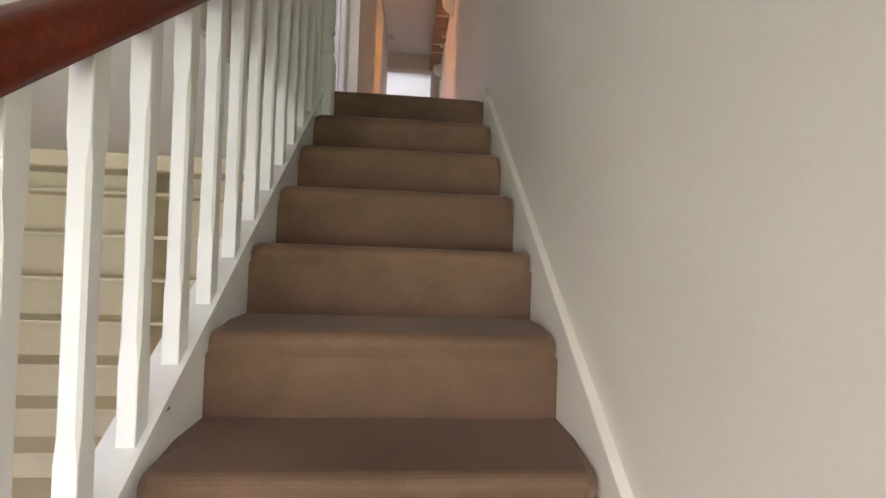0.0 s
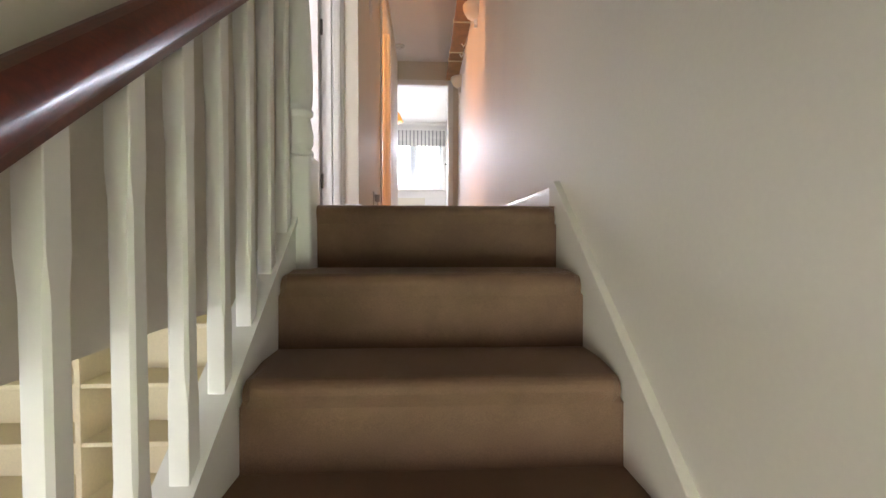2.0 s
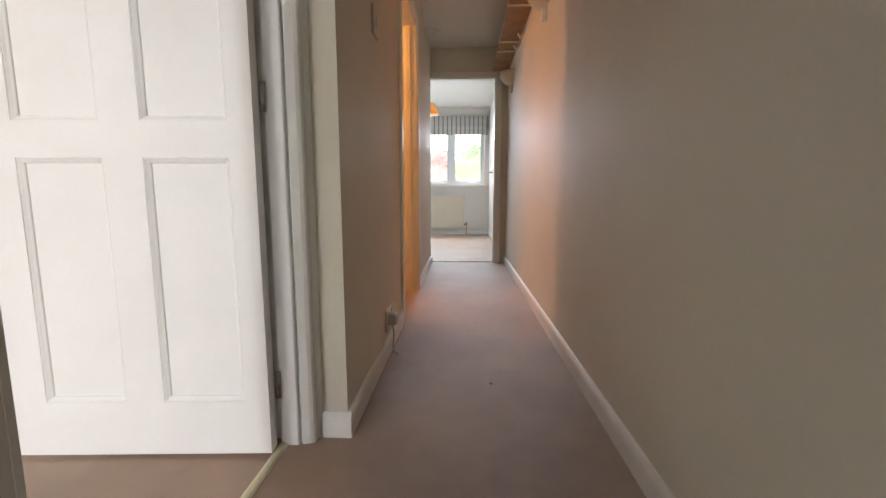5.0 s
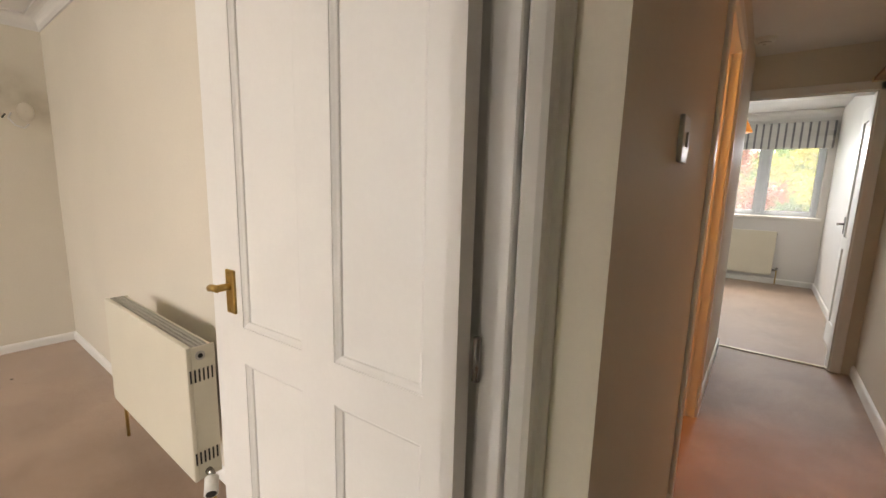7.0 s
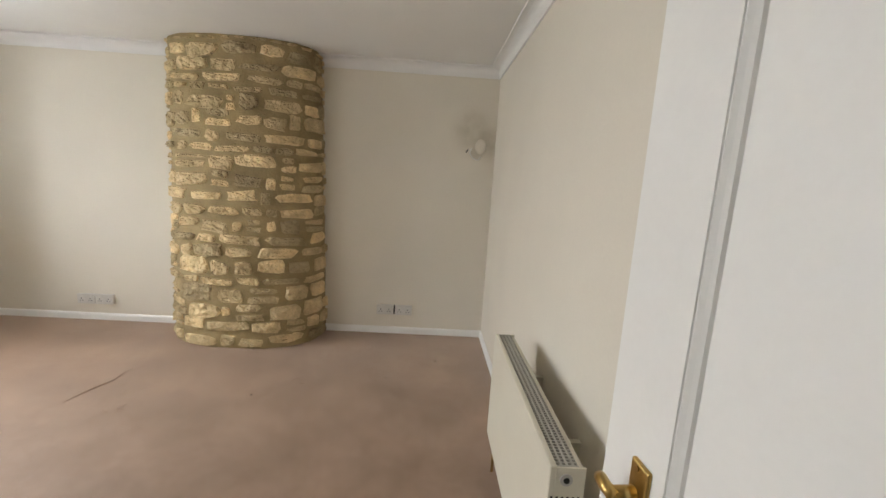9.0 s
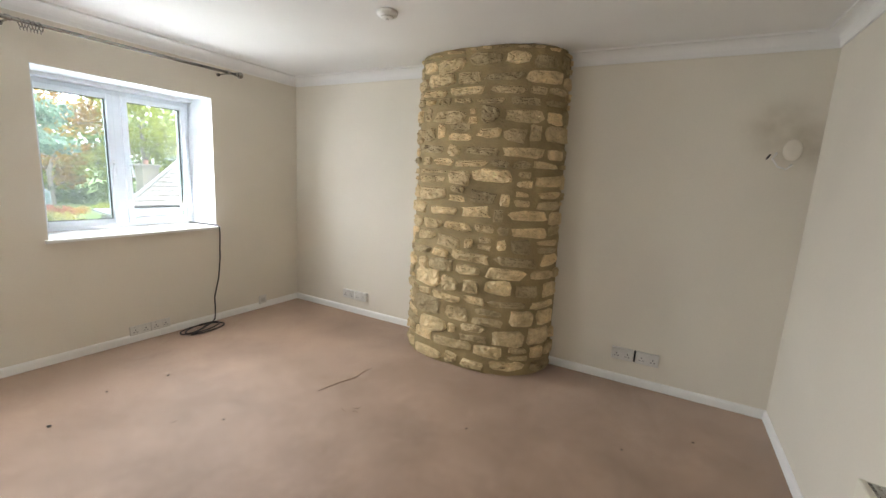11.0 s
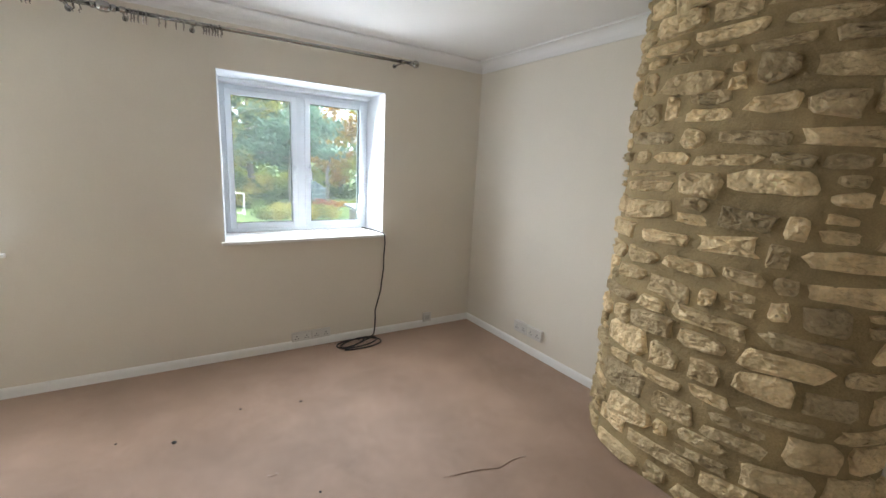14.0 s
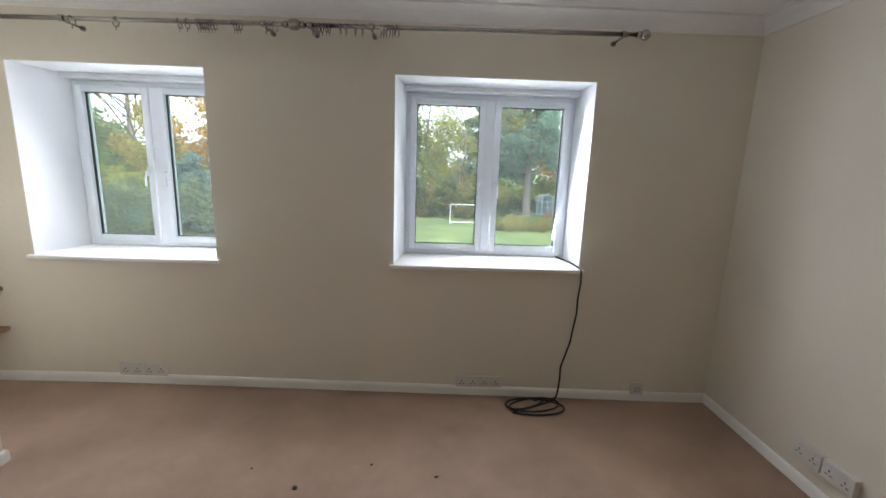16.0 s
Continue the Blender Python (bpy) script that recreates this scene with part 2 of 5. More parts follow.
def tube(points, r, n=8, bm=None, closed=False):
    bm = bm or bmesh.new()
    pts = [Vector(p) for p in points]
    rings = []
    for i, p in enumerate(pts):
        d = (pts[min(i + 1, len(pts) - 1)] - pts[max(i - 1, 0)]).normalized()
        u = d.orthogonal().normalized() if abs(d.z) > 0.95 else d.cross(Vector((0, 0, 1))).normalized()
        w = d.cross(u)
        rings.append([bm.verts.new(p + r * (math.cos(2 * math.pi * k / n) * u + math.sin(2 * math.pi * k / n) * w)) for k in range(n)])
    for a, b in zip(rings, rings[1:]):
        for k in range(n):
            bm.faces.new((a[k], a[(k + 1) % n], b[(k + 1) % n], b[k]))
    bm.faces.new(rings[0][::-1]), bm.faces.new(rings[-1])
    return bm


# ---- plan ----
X_W, Y_S, Y_N = -4.765, -3.20, 1.02       # living room: west, south, north
X_E0, X_E1 = -1.03, -0.93                 # wall between living room and stairs
Z_LC, Z_HC = 2.32, 2.25                   # ceilings: living room, corridor
Z_LOW, Z_SOFF = -2.60, -0.27              # lower floor, underside of upper floor
RISE, GO = 0.200, 0.236
X_CL, Y_END, Y_BED = -0.81, 4.27, 7.60    # corridor's west wall, its end, bedroom window wall
Y_WIN = -3.545                            # plane of the window frames
WINS = ((-3.855, -2.71), (-1.655, -0.575))
SPLAY = (0.042, 0.06)                     # how far the east reveals lean in
Z_SILL, Z_HEAD = 0.875, 1.965


def sooted_wall():
    """Wall paint with the soot that a lamp left above its mount."""
    m = mat("magnolia_wall_paint_sooted", (0.74, 0.692, 0.60), rough=0.72, vary=0.035, scale=1.3, fine=0.015, bump=0.05, bump_scale=45, spec=0.22)
    n, l = m.node_tree.nodes, m.node_tree.links
    b = n["Principled BSDF"]
    src = b.inputs["Base Color"].links[0].from_socket
    co = n["Texture Coordinate"]
    mx = n.new("ShaderNodeMix")
    mx.data_type = "RGBA"
    mx.inputs["B"].default_value = (0.36, 0.31, 0.22, 1)
    ns = n.new("ShaderNodeTexNoise")
    ns.inputs["Scale"].default_value, ns.inputs["Detail"].default_value = 9.0, 4
    l.new(co.outputs["Object"], ns.inputs["Vector"])
    total = None
    for at, reach, amount in (((X_W, 0.83, 1.80), 0.25, 0.8), ((X_W, 1.0, 1.70), 0.18, 0.8)):
        d = n.new("ShaderNodeVectorMath")
        d.operation = "DISTANCE"
        d.inputs[1].default_value = at
        l.new(co.outputs["Object"], d.inputs[0])
        r = n.new("ShaderNodeMapRange")
        r.interpolation_type = "SMOOTHSTEP"
        r.inputs["From Min"].default_value, r.inputs["From Max"].default_value = 0.02, reach
        r.inputs["To Min"].default_value, r.inputs["To Max"].default_value = amount, 0.0
        l.new(d.outputs["Value"], r.inputs["Value"])
        if total is None:
            total = r.outputs["Result"]
        else:
            a = n.new("ShaderNodeMath")
            a.operation = "ADD"
            l.new(total, a.inputs[0]), l.new(r.outputs["Result"], a.inputs[1])
            total = a.outputs[0]
    mu = n.new("ShaderNodeMath")
    mu.operation = "MULTIPLY"
    l.new(total, mu.inputs[0]), l.new(ns.outputs["Fac"], mu.inputs[1])
    l.new(mu.outputs[0], mx.inputs["Factor"]), l.new(src, mx.inputs["A"])
    l.new(mx.outputs["Result"], b.inputs["Base Color"])
    return m


# floors
def ramp(v, a, b):
    f = min(max((v - a) / (b - a), 0.0), 1.0)
    return f * f * (3 - 2 * f)


def floor_z(x, y):
    """The old living room floor rises towards its south-east corner."""
    return 0.062 * min(max((x + 4.6) / 3.6, 0.0), 1.0) * ramp(y, -0.3, -2.9)


def living_floor():
    bm = boxes((X_W - .1, -1.0, Y_S - .1, Y_N + .1, -0.05, -0.012), (-1.0, 0.1, Y_S - .1, -2.47, -0.05, -0.012))
    xs = [X_W - .1 + (-1.0 - X_W + .1) * k / 36 for k in range(37)] + [-1.0 + 1.1 * k / 8 for k in range(1, 9)]
    ys = [Y_S - .1 + (-2.47 - Y_S + .1) * k / 8 for k in range(9)] + [-2.47 + (Y_N + .1 + 2.47) * k / 32 for k in range(1, 33)]
    vs = [[bm.verts.new((x, y, floor_z(x, y))) for y in ys] for x in xs]
    for a in range(len(xs) - 1):
        for b in range(len(ys) - 1):
            if xs[a] < -1.001 or ys[b] < -2.471:
                bm.faces.new((vs[a][b], vs[a + 1][b], vs[a + 1][b + 1], vs[a][b + 1]))
    bmesh.ops.delete(bm, geom=[v for v in bm.verts if not v.link_faces], context="VERTS")
    return bm


setting("floor_living", living_floor(), M_CARPET, "worn taupe carpet of the living room", "floor", smooth=True)
setting("floor_landing", boxes((-0.99, 0.1, 0.03, 0.93, -0.05, 0), (X_CL - .12, 0.1, 0.93, Y_END + .02, -0.05, 0), bevel=0.0), M_CARPET,
        "worn taupe carpet of landing and corridor", "floor")
setting("floor_bedroom", boxes((-3.2, 0.3, Y_END + .02, Y_BED + .1, -0.05, 0.002)), M_CARPET, "taupe carpet of the far bedroom", "floor")
setting("floor_bathroom", boxes((-3.0, X_CL - .12, 1.5, 4.15, -0.05, 0.0)), M_CARPET, "taupe carpet of the side room", "floor")
setting("floor_structure", boxes((X_W - .1, X_E1 - .012, Y_S - .3, Y_N + .1, Z_SOFF - .004, -0.05), (X_E1 - .012, 0.1, Y_S - .3, -2.385, Z_SOFF - .004, -0.05),
                                 (X_E1, 0.1, 0.04, Y_END + 3.5, Z_SOFF, -0.05)), M_CEIL, "white plastered underside of the upper floor", "ceiling")
setting("floor_lower", boxes((X_W - .1, 0.1, Y_S - .4, 2.5, Z_LOW - .1, Z_LOW)), M_CARPET, "taupe carpet of the lower hall", "floor")
# ceilings
setting("ceiling_living", boxes((X_W - .2, X_E1, Y_S - .1, Y_N + .1, Z_LC, Z_LC + .1), (X_E1, 0.2, Y_S - .1, -2.37, Z_LC, Z_LC + .1)), M_CEIL,
        "smooth white ceiling of the living room", "ceiling")
setting("ceiling_corridor", boxes((X_E1, 0.2, -2.37, Y_END, Z_HC, Z_HC + .17)), M_CEIL, "smooth white ceiling of stairs and corridor", "ceiling")
setting("ceiling_bedroom", boxes((-3.2, 0.4, Y_END, Y_BED + .2, 2.32, 2.42)), M_CEIL, "white bedroom ceiling", "ceiling")
setting("ceiling_bathroom", boxes((-3.0, X_CL - .12, 1.5, 4.15, 2.25, 2.35)), M_CEIL, "white ceiling of the side room", "ceiling")


def wall_x(x0, x1, y0, y1, z0, z1, holes=()):
    """Wall along x with openings (xa, xb, za, zb) right through."""
    bm = bmesh.new()
    cur = x0
    for xa, xb, za, zb in sorted(holes):
        box(bm, cur, xa, y0, y1, z0, z1)
        if za > z0:
            box(bm, xa, xb, y0, y1, z0, za)
        if zb < z1:
            box(bm, xa, xb, y0, y1, zb, z1)
        cur = xb
    box(bm, cur, x1, y0, y1, z0, z1)
    return bm


def wall_y(x0, x1, y0, y1, z0, z1, holes=()):
    bm = wall_x(y0, y1, x0, x1, z0, z1, holes)
    for v in bm.verts:
        v.co = (v.co.y, v.co.x, v.co.z)
    return bm


DOOR_S, DOOR_N, DOOR_H = 0.115, 0.90, 1.97
setting("wall_south", wall_x(X_W - .3, 0.3, Y_S - .55, Y_S, -0.05, Z_LC, [(a, b, Z_SILL - .02, Z_HEAD) for a, b in WINS]), M_WALL,
        "magnolia painted window wall with two deep reveals", "wall")
setting("wall_west", boxes((X_W - .3, X_W, Y_S, Y_N + .1, -0.05, Z_LC)), sooted_wall(), "magnolia painted wall behind the stone chimney", "wall")
setting("wall_north", boxes((X_W, X_CL - .12, Y_N, Y_N + .12, -0.05, Z_LC), (X_CL - .12, X_E1 + 0.001, 1.0, Y_N, -.05, Z_LC)), M_WALL, "magnolia painted wall with radiator", "wall")
setting("wall_stairs_west", wall_y(X_E0 + .03, X_E1, -2.37, 0.9305, Z_SOFF, Z_LC, [(DOOR_S, DOOR_N + .03, -0.05, DOOR_H + .03)]), M_WALL,
        "magnolia painted wall beside the stairs with a doorway", "wall")
setting("wall_return", boxes((-1.0, X_CL, 0.93, 1.0, -0.05, Z_LC)), M_WALL, "magnolia painted return of the corridor corner", "wall")
setting("wall_corridor_west", wall_y(X_CL - .12, X_CL, 1.0, Y_END, -0.05, Z_LC, [(2.10, 2.93, -0.05, 1.97)]), M_WALL,
        "magnolia painted corridor wall with side doorway", "wall")
setting("wall_east", boxes((0.0, 0.25, -3.75, Y_END, Z_LOW, Z_LC)), M_WALL, "magnolia painted wall along stairs and corridor", "wall")
setting("wall_alcove", boxes((-1.0, 0.0, -2.47, -2.37, Z_SOFF, Z_LC)), M_WALL, "magnolia painted wall closing the stairwell", "wall")
setting("wall_corridor_end", wall_x(-3.2, 0.3, Y_END, Y_END + .12, -0.05, 2.40, [(-0.845, -0.125, -0.05, 1.95)]), M_WALL,
        "magnolia painted wall with the bedroom doorway", "wall")
# the opening's west half is unseen, widened to let in more light
BW = (-2.55, -0.06, 0.93, 1.98)
setting("wall_bedroom_north", wall_x(-3.2, 0.4, Y_BED, Y_BED + .3, -0.05, 2.40, [BW]), M_CEIL, "pale bedroom wall with a window", "wall")
setting("wall_bedroom_east", boxes((0.02, 0.3, Y_END + .12, Y_BED, -0.05, 2.4)), M_CEIL, "pale bedroom side wall", "wall")
setting("wall_bedroom_west", boxes((-3.3, -3.2, Y_END + .12, Y_BED, -0.05, 2.4)), M_CEIL, "pale bedroom side wall", "wall")
setting("wall_bathroom", boxes((-3.1, -3.0, 1.4, 4.2, -0.05, 2.3), (-3.0, X_CL - .12, 1.4, 1.5, -0.05, 2.3), (-3.0, X_CL - .12, 4.15, Y_END, -.05, 2.3)), M_WALL,
        "painted walls of the side room", "wall")
# lower storey
# the third opening, behind the stairs, is unseen and added for its light
setting("wall_lower_south", wall_x(X_W - .3, 0.0, Y_S - .55, Y_S - .15, Z_LOW, Z_SOFF, [(-3.9, -2.6, -1.75, -.5), (-2.0, -0.8, -1.75, -.5), (-0.7, -0.12, -2.5, -.45)]), M_WALL,
        "magnolia painted lower wall with windows", "wall")
setting("wall_lower_west", boxes((X_W - .3, X_W, Y_S - .15, 2.5, Z_LOW, Z_SOFF)), M_WALL, "magnolia painted lower wall", "wall")
setting("wall_lower_north", boxes((X_W, -0.93, 0.85, 0.97, Z_LOW, Z_SOFF)), M_CREAM, "cream painted lower wall behind shelving", "wall")
setting("wall_understairs", boxes((-0.93, 0.0, 0.1, 0.2, Z_LOW, -.05)), M_WALL, "painted wall under the landing", "wall")

# ---- stairs ----
stairs = thing("staircase", (-0.43, -2.83, Z_LOW), "steep brown carpeted staircase with white painted strings", "staircase")
for k in range(13):
    y0, z0 = -GO * k, -RISE * k
    bm = bmesh.new()
    secs = []
    for x, back, drop in ((-0.842, 0.030, 0.016), (-0.834, 0.014, 0.006), (-0.815, 0.003, 0.0), (-0.79, 0.0, 0.0), (-0.43, -0.002, -0.001), (-0.075, 0.0, 0.0), (-0.05, 0.003, 0.0), (-0.030, 0.014, 0.006), (-0.022, 0.030, 0.016)):
        r = 0.026
        prof = [(y0 + 0.03, z0 - RISE - 0.02), (y0 + 0.006, z0 - RISE), (y0 + 0.002 + back * .25, z0 - 0.06)]
        prof += [(y0 - 0.008 + back + r - r * math.cos(a), z0 - drop - r + r * math.sin(a)) for a in (-0.5, -0.2, 0.1, 0.4, 0.7, 1.0, 1.3, 1.57)]
        deep = GO + 0.03 if k else 0.05
        prof += [(y0 + deep * .5, z0 + 0.001), (y0 + deep, z0 + (0.0 if k else -0.004)), (y0 + deep, z0 - 0.03), (y0 + 0.06, z0 - 0.06)]
        secs.append([bm.verts.new((x, a, b)) for a, b in prof])
    for a, b in zip(secs, secs[1:]):
        for i in range(len(a)):
            j = (i + 1) % len(a)
            bm.faces.new((a[i], a[j], b[j], b[i]))
    bm.faces.new(secs[0]), bm.faces.new(secs[-1][::-1])
    part("step", bm, M_STAIR, stairs)
SL = RISE / GO


def slope_band(x0, x1, y0, y1, lo, hi):
    """Sloping band that follows the nosings, lo to hi above their line."""
    return prism([(y0, SL * y0 + lo), (y1, SL * y1 + lo), (y1, SL * y1 + hi), (y0, SL * y0 + hi)], "x", x0, x1)


part("outer_string", slope_band(-0.905, -0.842, -2.85, -0.06, -0.33, 0.0), M_GLOSS, stairs, "white painted string")
part("string_capping", slope_band(-0.912, -0.836, -2.85, -0.06, 0.0, 0.018), M_GLOSS, stairs)
wstr = prism([(-2.85, SL * -2.85 - .28), (0.09, -0.2), (0.09, 0.086), (0.045, 0.088), (-2.85, SL * -2.85 + 0.045)], "x", -0.0225, -0.0005)
bmesh.ops.bevel(wstr, geom=[e for e in wstr.edges if all(v.co.x < -0.02 for v in e.verts)], offset=0.003, segments=2, affect="EDGES", profile=0.5)
part("wall_string", wstr, M_WALL, stairs, "magnolia painted wall string")

for ya, yb in ((-0.25, -0.02), (-0.83, -0.72), (-1.34, -1.10)):
    part("paint_crack", slope_band(-0.0195, -0.0005, ya, yb, 0.0445, 0.0462), M_DARK, stairs, "thin crack above the wall string")
part("paint_chip", boxes((-0.8425, -0.8412, -1.335, -1.305, SL * -1.32 - 0.012, SL * -1.32 - 0.006)), M_MORTAR, stairs, "chipped paint")

# ---- balustrade ----
bal = thing("stair_balustrade", (-0.872, -2.6, SL * -2.6), "white painted balusters under a dark mahogany handrail", "balustrade")
RAIL = 0.747
y = -0.112
while y > -2.7:
    zb, zt = SL * y + 0.015, SL * y + RAIL + 0.01
    bm = bmesh.new()
    h = 0.017
    c = 0.0055
    rows = [(zb - .015, 0), (zb + 0.13, 0), (zb + 0.175, c), (zt - 0.185, c), (zt - 0.14, 0), (zt + .015, 0)]
    rings = []
    for z, cc in rows:
        cc = max(cc, 0.0012)
        o = [(h, h - cc), (h - cc, h), (cc - h, h), (-h, h - cc), (-h, cc - h), (cc - h, -h), (h - cc, -h), (h, cc - h)]
        rings.append([bm.verts.new((-0.866 + a, y + b, z)) for a, b in o])
    for a, b in zip(rings, rings[1:]):
        for i in range(8):
            bm.faces.new((a[i], a[(i + 1) % 8], b[(i + 1) % 8], b[i]))
    bm.faces.new(rings[0][::-1]), bm.faces.new(rings[-1])
    part("baluster", bm, M_GLOSS, bal)
    y -= 0.1265
prof = [(-0.020, 0.0), (0.020, 0.0), (0.024, 0.012), (0.036, 0.022), (0.038, 0.04), (0.032, 0.058), (0.018, 0.069), (0.0, 0.072),
        (-0.018, 0.069), (-0.032, 0.058), (-0.038, 0.04), (-0.036, 0.022), (-0.024, 0.012)]
bm = bmesh.new()
ends = [[bm.verts.new((-0.866 + u, yy, SL * yy + RAIL + w * 1.3)) for u, w in prof] for yy in (-2.75, -0.05)]
for i in range(len(prof)):
    j = (i + 1) % len(prof)
    bm.faces.new((ends[0][i], ends[0][j], ends[1][j], ends[1][i]))
bm.faces.new(ends[0]), bm.faces.new(ends[1][::-1])
part("handrail", bm, M_MAHOG, bal, "polished dark mahogany handrail", smooth=True)
NX, NY = -0.848, -0.022
newel = thing("newel_post", (NX, NY, -0.35), "white painted turned newel post at the stair top", "newel post")
part("lower_block", boxes((NX - .05, NX + .05, NY - .05, NY + .05, -0.35, 0.145), bevel=0.004), M_GLOSS, newel)
part("turned_shaft", lathe([(0.044, 0.143), (0.047, 0.152), (0.047, 0.162), (0.038, 0.170), (0.046, 0.185), (0.047, 0.21), (0.038, 0.262), (0.037, 0.268),
                            (0.046, 0.276), (0.047, 0.288), (0.040, 0.296), (0.043, 0.305), (0.0455, 0.33), (0.045, 0.42), (0.040, 0.56), (0.035, 0.64),
                            (0.033, 0.652), (0.041, 0.662), (0.041, 0.67), (0.034, 0.678), (0.036, 0.69), (0.046, 0.70), (0.046, 0.708)], NX, NY, 28), M_GLOSS, newel, smooth=True)
part("upper_block", boxes((NX - .05, NX + .05, NY - .05, NY + .05, 0.705, 0.97), bevel=0.006), M_GLOSS, newel)
part("cap", lathe([(0.05, 0.965), (0.06, 0.975), (0.06, 0.99), (0.03, 1.0), (0.045, 1.03), (0.035, 1.06), (0.01, 1.075)], NX, NY, 24), M_GLOSS, newel, smooth=True)

# ---- trim: skirting, coving ----
def skirting(name, runs, high=0.078, follow=False):
    """Runs (axis, a, b, face, side): along an axis from a to b against a wall face; side is the way into the room."""
    for axis, a, b, face, side in runs:
        t, h = 0.015 * side, high
        prof = [(face, -0.01), (face + t, -0.01), (face + t, h - .024), (face + t * 0.93, h - .014), (face + t * 0.70, h - .006), (face + t * 0.35, h - .001), (face, h)]
        bm = prism(prof, axis, a, b)
        if follow:
            bmesh.ops.subdivide_edges(bm, edges=[e for e in bm.edges if e.calc_length() > .2], cuts=14)
            for v in bm.verts:
                v.co.z += floor_z(v.co.x, v.co.y)
        setting(name, bm, M_GLOSS, "white gloss painted skirting board", "skirting board")


skirting("baseboard_living", [("x", X_W + .014, -.002, Y_S, 1), ("y", Y_S, -1.53, X_W, 1), ("y", -0.43, Y_N, X_W, 1), ("x", X_W + .014, -1.04, Y_N, -1),
                              ("y", -2.47, 0.1, -1.0, -1), ("x", -1.012, -.002, -2.47, -1), ("y", Y_S + .014, -2.48, 0.0, -1)], 0.060, True)
skirting("baseboard_corridor", [("y", 0.09, Y_END, 0.0, -1), ("x", -0.8845, X_CL + .014, 0.93, -1), ("y", 0.93, 2.04, X_CL, 1), ("y", 3.0, Y_END, X_CL, 1)])
skirting("baseboard_bedroom", [("x", -3.2, 0.02, Y_BED, -1), ("y", Y_END + .12, Y_BED - .014, 0.02, -1)])


def cove(axis, a, b, face, side, bm, z=Z_LC):
    s = 0.085
    prof = [(face, z - s), (face + side * 0.010, z - s), (face + side * 0.012, z - s + 0.014)]
    for i in range(7):
        t = i / 6 * math.pi / 2
        prof.append((face + side * (0.012 + (s - 0.026) * (1 - math.cos(t))), z - s + 0.014 + (s - 0.026) * math.sin(t)))
    prof += [(face + side * s, z - 0.012), (face + side * s, z), (face, z)]
    prism(prof, axis, a, b, bm)


bm = bmesh.new()
cove("x", X_W, 0.0, Y_S, 1, bm)
cove("y", Y_S, -1.56, X_W, 1, bm)
cove("y", -0.47, Y_N, X_W, 1, bm)
cove("x", X_W, -0.95, Y_N, -1, bm)
cove("y", -2.47, 0.93, -1.0, -1, bm)
setting("trim_coving", bm, M_CEIL, "white plaster coving round the living room ceiling", "coving")
bm = bmesh.new()
cove("x", -3.2, 0.02, Y_BED, -1, bm, 2.32)
setting("trim_bedroom_coving", bm, M_CEIL, "white plaster coving in the bedroom", "coving")

# ---- door linings ----
d1 = thing("doorway_living", (-0.98, 0.52, 0), "white gloss painted door lining with moulded architrave", "door frame", kind="structure")
hl = prism([(-1.04, 0.9295), (-1.04, 0.907), (-0.998, 0.905), (-0.998, 0.882), (-0.995, 0.876), (-0.989, 0.873), (-0.944, 0.873), (-0.941, 0.876), (-0.941, 0.9295)], "z", 0, DOOR_H + .03)
part("hinge_lining", hl, M_GLOSS, d1)
ar = prism([(-0.9405, 0.9295), (-0.9405, 0.892), (-0.937, 0.892), (-0.936, 0.884), (-0.931, 0.879), (-0.910, 0.883), (-0.900, 0.888), (-0.896, 0.895), (-0.896, 0.912), (-0.890, 0.916), (-0.885, 0.922), (-0.885, 0.9295)], "z", 0, DOOR_H + .06)
part("architrave", ar, M_GLOSS, d1)
part("latch_lining", boxes((-1.04, -0.925, DOOR_S, DOOR_S + .03, 0, DOOR_H + .03), bevel=.002), M_GLOSS, d1)
part("head_lining", boxes((-1.04, -0.925, DOOR_S + .03, 0.872, DOOR_H - .002, DOOR_H + .028), bevel=.002), M_GLOSS, d1)
part("architrave", boxes((-0.93, -0.912, DOOR_S - .05, DOOR_S + .012, 0.0, DOOR_H + .06), bevel=.004), M_GLOSS, d1)
part("architrave", boxes((-0.93, -0.912, DOOR_S - .05, 0.874, DOOR_H + .012, DOOR_H + .072), bevel=.004), M_GLOSS, d1)
for z in (0.19, 0.985, 1.74):
    part("hinge", tube([(-0.989, 0.864, z - .038), (-0.989, 0.864, z + .038)], 0.0075), M_STEEL, d1, "steel butt hinge", smooth=True)
thr = thing("threshold_strip", (-0.985, 0.52, 0), "pale metal carpet threshold strip in the doorway", "threshold strip")
part("strip", prism([(-1.000, 0.001), (-0.972, 0.001), (-0.978, 0.007), (-0.986, 0.009), (-0.994, 0.007)], "y", 0.145, 0.9), M_TERRA, thr)

# ---- living room door leaf, open ----
PIV, ANG = Vector((-0.995, 0.815, 0)), math.atan2(0.045, 0.735)


def leaf_bm(lims, bevel=0.0, seg=1):
    bm = boxes(*lims, bevel=bevel, seg=seg)
    return to_leaf(bm)


def to_leaf(bm):
    """Leaf drawing: x runs from the free edge (-0.735) to the hinge (0), y into the leaf; turned to its open place."""
    bmesh.ops.rotate(bm, verts=bm.verts, cent=(0, 0, 0), matrix=Matrix.Rotation(ANG, 3, "Z"))
    bmesh.ops.translate(bm, verts=bm.verts, vec=PIV)
    return bm


